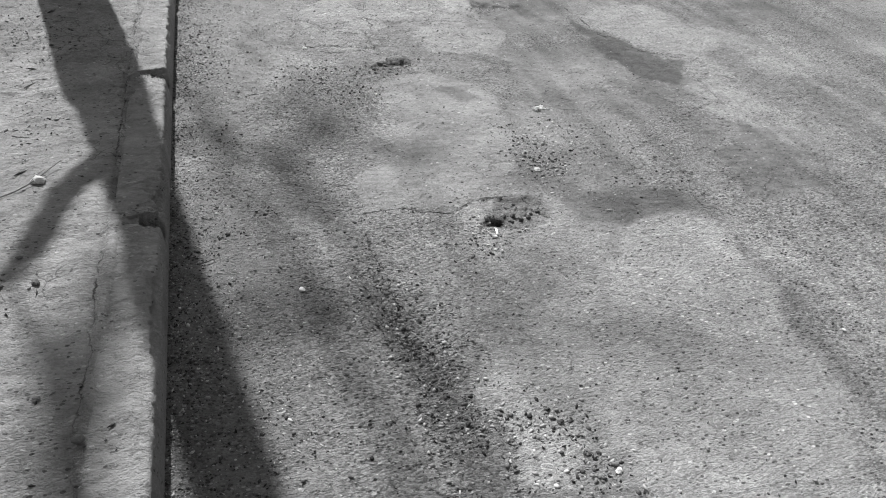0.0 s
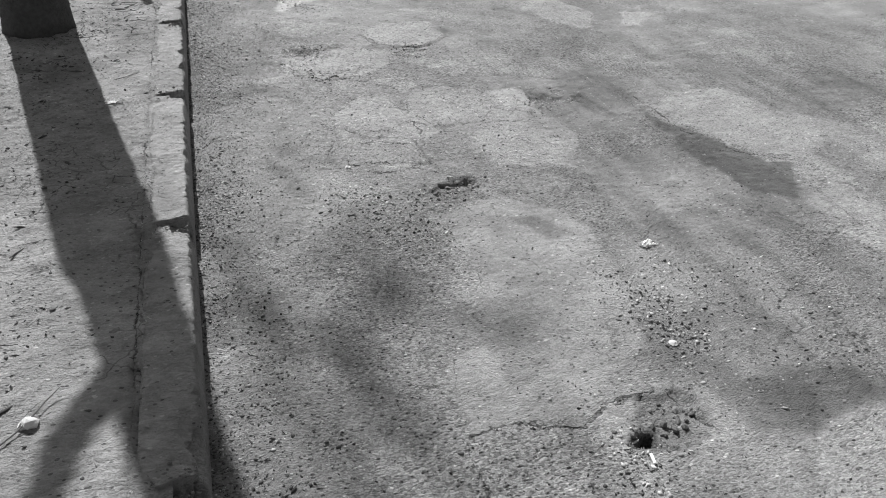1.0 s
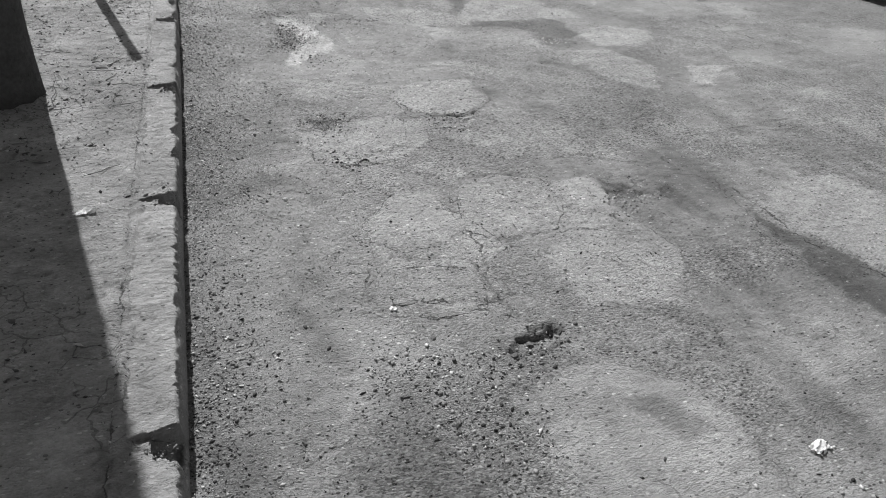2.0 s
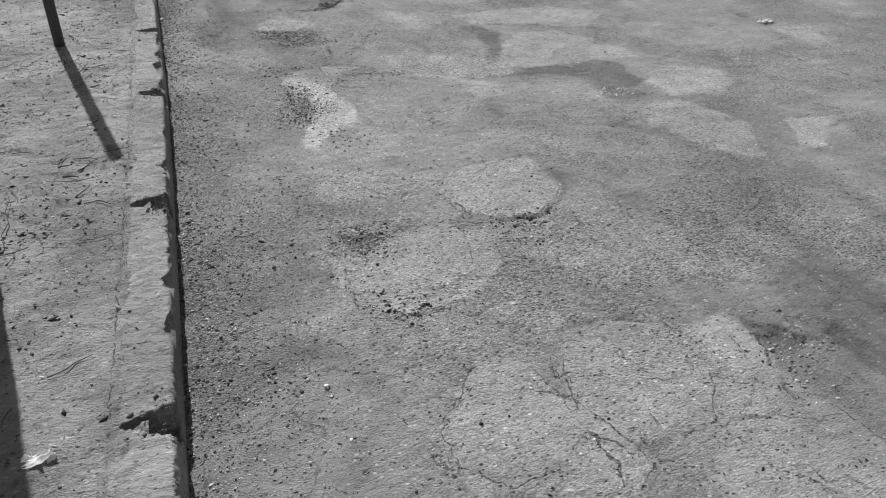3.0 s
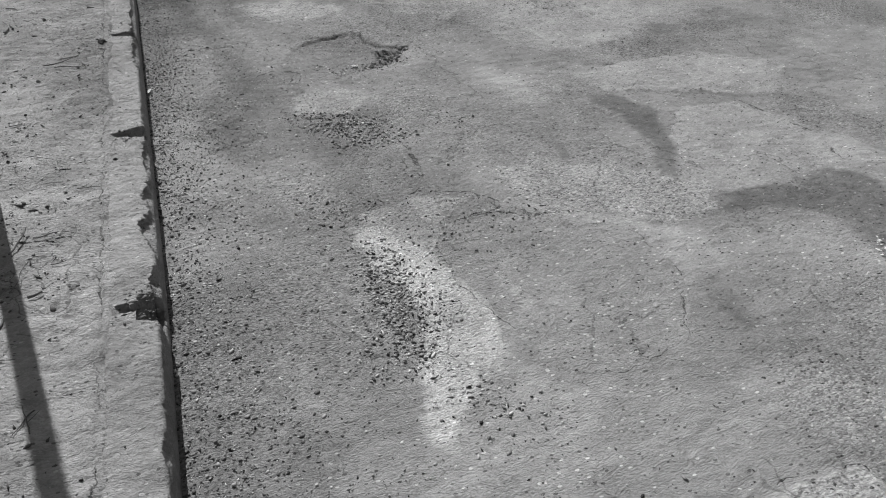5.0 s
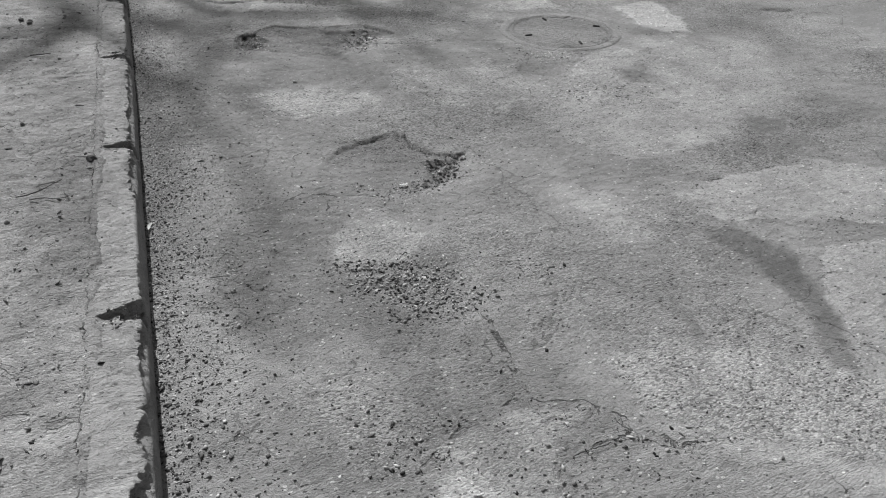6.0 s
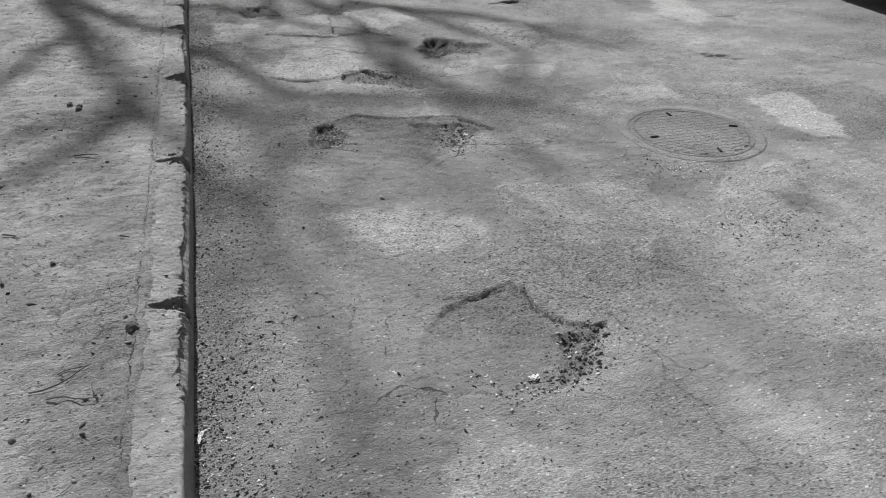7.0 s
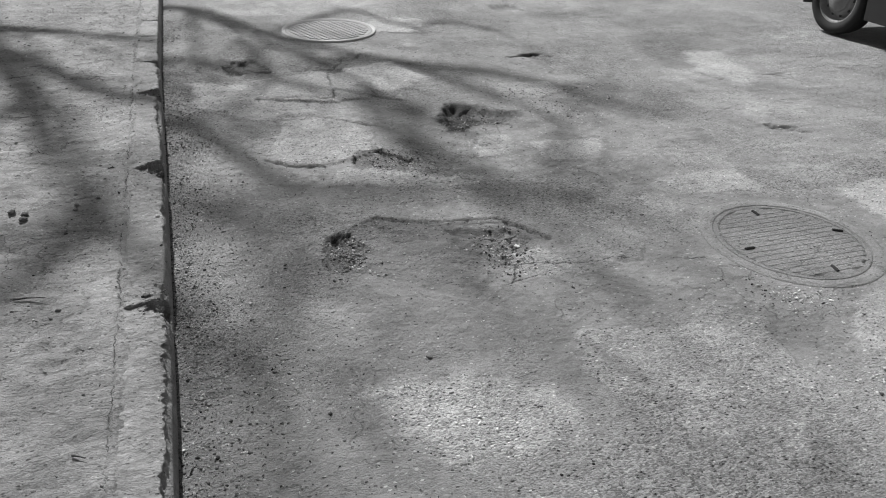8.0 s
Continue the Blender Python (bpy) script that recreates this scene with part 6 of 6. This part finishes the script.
# ---- loose grit, too fine to count ----
def grit(name, label, xs, ys, sizes, height, seed, small=False, material=GRAVEL, flat=1.0, long=1.0):
    r = np.random.RandomState(seed)
    n = len(xs)
    bm = bmesh.new()
    if small:
        v = [bm.verts.new(q) for q in ((1, 0, 0), (0, 1, 0), (-1, 0, 0), (0, -1, 0), (0, 0, 1), (0, 0, -1))]
        for k in range(4):
            bm.faces.new((v[k], v[(k + 1) % 4], v[4]))
            bm.faces.new((v[(k + 1) % 4], v[k], v[5]))
    else:
        bmesh.ops.create_icosphere(bm, subdivisions=1, radius=1.0)
    bm.verts.ensure_lookup_table()
    bm.verts.index_update()
    base = np.array([v.co[:] for v in bm.verts])
    faces = np.array([[v.index for v in f.verts] for f in bm.faces])
    bm.free()
    m = len(base)
    shapes = base[None] * (1 + r.uniform(-0.55, 0.45, (n, m, 1)))
    shapes = shapes * np.stack([r.uniform(0.8, 1.7, n) * long, r.uniform(0.45, 1.0, n), r.uniform(0.35, 0.7, n) * flat], -1)[:, None]
    tip = r.normal(0, 0.35, (n, 1))
    shapes = np.stack([shapes[..., 0] * np.cos(tip) - shapes[..., 2] * np.sin(tip), shapes[..., 1], shapes[..., 0] * np.sin(tip) + shapes[..., 2] * np.cos(tip)], -1)
    a = r.uniform(0, 2 * np.pi, n)
    c, s = np.cos(a)[:, None], np.sin(a)[:, None]
    px = shapes[..., 0] * c - shapes[..., 1] * s
    py = shapes[..., 0] * s + shapes[..., 1] * c
    z = height(xs, ys)
    co = np.stack([px * sizes[:, None] + xs[:, None], py * sizes[:, None] + ys[:, None], shapes[..., 2] * sizes[:, None] + (z + sizes * 0.15)[:, None]], -1)
    tri = (faces[None] + (np.arange(n) * m)[:, None, None]).reshape(-1, 3)
    me = bpy.data.meshes.new(name)
    me.vertices.add(n * m)
    me.vertices.foreach_set("co", co.astype(np.float32).ravel())
    me.loops.add(tri.size)
    me.loops.foreach_set("vertex_index", tri.ravel().astype(np.int32))
    me.polygons.add(len(tri))
    me.polygons.foreach_set("loop_start", np.arange(0, tri.size, 3, dtype=np.int32))
    me.update(calc_edges=True)
    me.materials.append(material)
    return tagged(new(name, me), label, "gravel", kind="stuff")


r = np.random.RandomState(12)
gx, gy, gs = [], [], []
for count, shape, size, chunky in PILES:
    bx, by = [p[0] for p in shape], [p[1] for p in shape]
    x, y = r.uniform(min(bx) - 0.12, max(bx) + 0.12, count * 4), r.uniform(min(by) - 0.12, max(by) + 0.12, count * 4)
    d = outline_distance(x, y, shape) + r.normal(0, 0.045, len(x)) + (fbm(x, y, 16.0, 160, 3) - 0.5) * 0.12
    keep = np.nonzero(d < 0)[0][:count]
    gx.append(x[keep]), gy.append(y[keep]), gs.append(size * r.lognormal(-0.3, 0.55, len(keep)))
# coarser bits here and there
x, y = r.exponential(0.2, 1500) + 0.01, r.uniform(0.9, 15.0, 1500)
gx.append(x + kerb_line(y)), gy.append(y), gs.append(0.004 * r.lognormal(-0.2, 0.4, len(x)))
x, y = r.exponential(0.13, 3600) + 0.015, r.uniform(3.6, 9.2, 3600)
keep = fbm(x, y, 2.5, 190, 4) + r.uniform(-0.2, 0.2, len(x)) > 0.45
gx.append(x[keep] + kerb_line(y[keep])), gy.append(y[keep]), gs.append(0.0042 * r.lognormal(-0.2, 0.45, keep.sum()))
x, y = r.uniform(0.05, 2.6, 2200), r.uniform(0.8, 14.0, 2200)
keep = fbm(x, y, 1.8, 140, 4) + r.uniform(-0.25, 0.25, len(x)) > 0.47
gx.append(x[keep]), gy.append(y[keep]), gs.append(0.0042 * r.lognormal(-0.1, 0.4, keep.sum()))
gx, gy, gs = np.concatenate(gx), np.concatenate(gy), np.clip(np.concatenate(gs), 0.0018, 0.0068)
grit("road_gravel", "loose grey and dark gravel strewn over the asphalt", gx, gy, gs, road_height, 4)
# fine drift along the kerb, and a thin scatter over the whole road
x, y = r.exponential(0.17, 48000) + 0.004, r.uniform(0.9, 15.0, 48000)
keep = fbm(x, y, 2.2, 130, 3) + r.uniform(-0.25, 0.25, len(x)) > 0.42
fx, fy = [x[keep] + kerb_line(y[keep])], [y[keep]]
x, y = r.uniform(0.02, 3.6, 60000), r.uniform(0.8, 15.0, 60000)
keep = (fbm(x, y, 1.8, 140, 4) + r.uniform(-0.25, 0.25, len(x)) > 0.47) & (r.rand(len(x)) < np.where(x < 1.5, 1.0, 0.55))
fx, fy = np.concatenate(fx + [x[keep]]), np.concatenate(fy + [y[keep]])
grit("road_grit", "fine loose grit strewn over the asphalt", fx, fy, np.clip(0.0029 * r.lognormal(-0.1, 0.35, len(fx)), 0.0014, 0.006), road_height, 5, True)


def pavement_top(a, b):
    return np.where(a > kerb_line(b) - KERB_WIDE, KERB_TOP, pavement_height(a, b))


x, y = r.uniform(-1.6, -0.02, 12000), r.uniform(0.9, 15.5, 12000)
keep = fbm(x, y, 2.0, 150, 4) + r.uniform(-0.2, 0.2, len(x)) > 0.5
x, y = x[keep], y[keep]
grit("pavement_grit", "loose dark grit strewn over the pavement", x, y, np.clip(0.0035 * r.lognormal(-0.1, 0.5, len(x)), 0.0016, 0.011), pavement_top, 6, True)
x, y = r.uniform(-1.4, -0.16, 2600), r.uniform(2.0, 15.0, 2600)
keep = fbm(x, y, 1.6, 170, 4) + r.uniform(-0.15, 0.15, len(x)) > 0.52
x, y = x[keep], y[keep]
x2, y2 = r.uniform(-1.2, -0.2, 1100), r.uniform(5.0, 7.7, 1100)
keep = fbm(x2, y2, 2.2, 175, 4) + r.uniform(-0.12, 0.12, len(x2)) > 0.5
x, y = np.concatenate([x, x2[keep]]), np.concatenate([y, y2[keep]])
# thick beds of it round the tree and the post
x2, y2 = r.uniform(-1.25, -0.22, 6800), r.uniform(2.9, 9.2, 6800)
bed = np.exp(-(((x2 + 0.62) / 0.3) ** 2)) * (np.exp(-(((y2 - 3.9) / 0.6) ** 2)) + np.exp(-(((y2 - 5.9) / 0.9) ** 2)) + np.exp(-(((y2 - 7.5) / 0.6) ** 2)))
keep = fbm(x2, y2, 4.5, 177, 4) - 0.5 + 0.28 * (bed - 0.65) + r.uniform(-0.08, 0.08, len(x2)) > 0
x, y = np.concatenate([x, x2[keep]]), np.concatenate([y, y2[keep]])
grit("leaf_litter", "dark crumbs of dry leaves and bark strewn over the pavement", x, y, np.clip(0.0044 * r.lognormal(-0.2, 0.55, len(x)), 0.0018, 0.011), pavement_top, 9, True, LITTER_AND_SHADE, 0.8, 1.5)
cx, cy, cs = [], [], []
for at, (near, far) in BREAKS.items():
    m = int(30 + 260 * (near + far))
    along = r.normal(0, 1, m) * (0.012 + 0.3 * (near + far))
    cx.append(kerb_line(at) - 0.002 - np.abs(r.normal(0, 0.06, m))), cy.append(at + 0.1 * (far - near) + along), cs.append(0.0036 * r.lognormal(0, 0.5, m))
cx, cy, cs = np.concatenate(cx), np.concatenate(cy), np.clip(np.concatenate(cs), 0.002, 0.014)
bite = np.min(np.abs(cy[:, None] - np.array(sorted(BREAKS))[None]), 1)
grit("kerb_crumbs", "crumbs of broken concrete lying in the open kerb joints", cx, cy, cs, lambda a, b: KERB_TOP - np.where(bite < 0.02, 0.03, 0.001), 13, True, RUBBLE)
# dark crumbs by the kerb: gravel, and in their colour the shadows of lumps
x, y = r.exponential(0.13, 9500) + 0.012, r.uniform(1.0, 14.5, 9500)
keep = fbm(x, y, 3.0, 180, 4) + r.uniform(-0.12, 0.12, len(x)) > 0.5
x, y = x[keep] + kerb_line(y[keep]), y[keep]
grit("gutter_dark_crumbs", "dark crumbs along the kerb, for gravel and the shadows of small lumps", x, y, np.clip(0.0038 * r.lognormal(-0.1, 0.45, len(x)), 0.0018, 0.009), road_height, 11, True, LITTER_AND_SHADE)
# pale chips of stone worked loose from the asphalt
CHIPS = [
    [(2.20, 9.57), (2.40, 9.46), (2.31, 9.38), (2.15, 9.48)],
    [(2.22, 10.06), (2.46, 9.97), (2.39, 9.92), (2.20, 9.99)],
    [(2.34, 6.72), (2.49, 6.66), (2.41, 6.57), (2.30, 6.64)],
    [(2.32, 11.09), (2.52, 10.98), (2.42, 10.88), (2.29, 10.97)],
    [(0.67, 6.06), (1.10, 5.95), (1.01, 5.77), (0.71, 5.87)],
    [(0.72, 9.93), (1.04, 9.70), (0.93, 9.52), (0.68, 9.61)],
]
cx, cy = [], []
for shape in CHIPS:
    bx, by = [p[0] for p in shape], [p[1] for p in shape]
    x, y = r.uniform(min(bx), max(bx), 150), r.uniform(min(by), max(by), 150)
    keep = outline_distance(x, y, shape) + r.normal(0, 0.04, len(x)) < 0
    cx.append(x[keep]), cy.append(y[keep])
cx, cy = np.concatenate(cx), np.concatenate(cy)
grit("pale_chips", "pale chips of stone strewn over the asphalt", cx, cy, np.clip(0.0042 * r.lognormal(0, 0.45, len(cx)), 0.002, 0.009), road_height, 14, True, PALE_STONE)
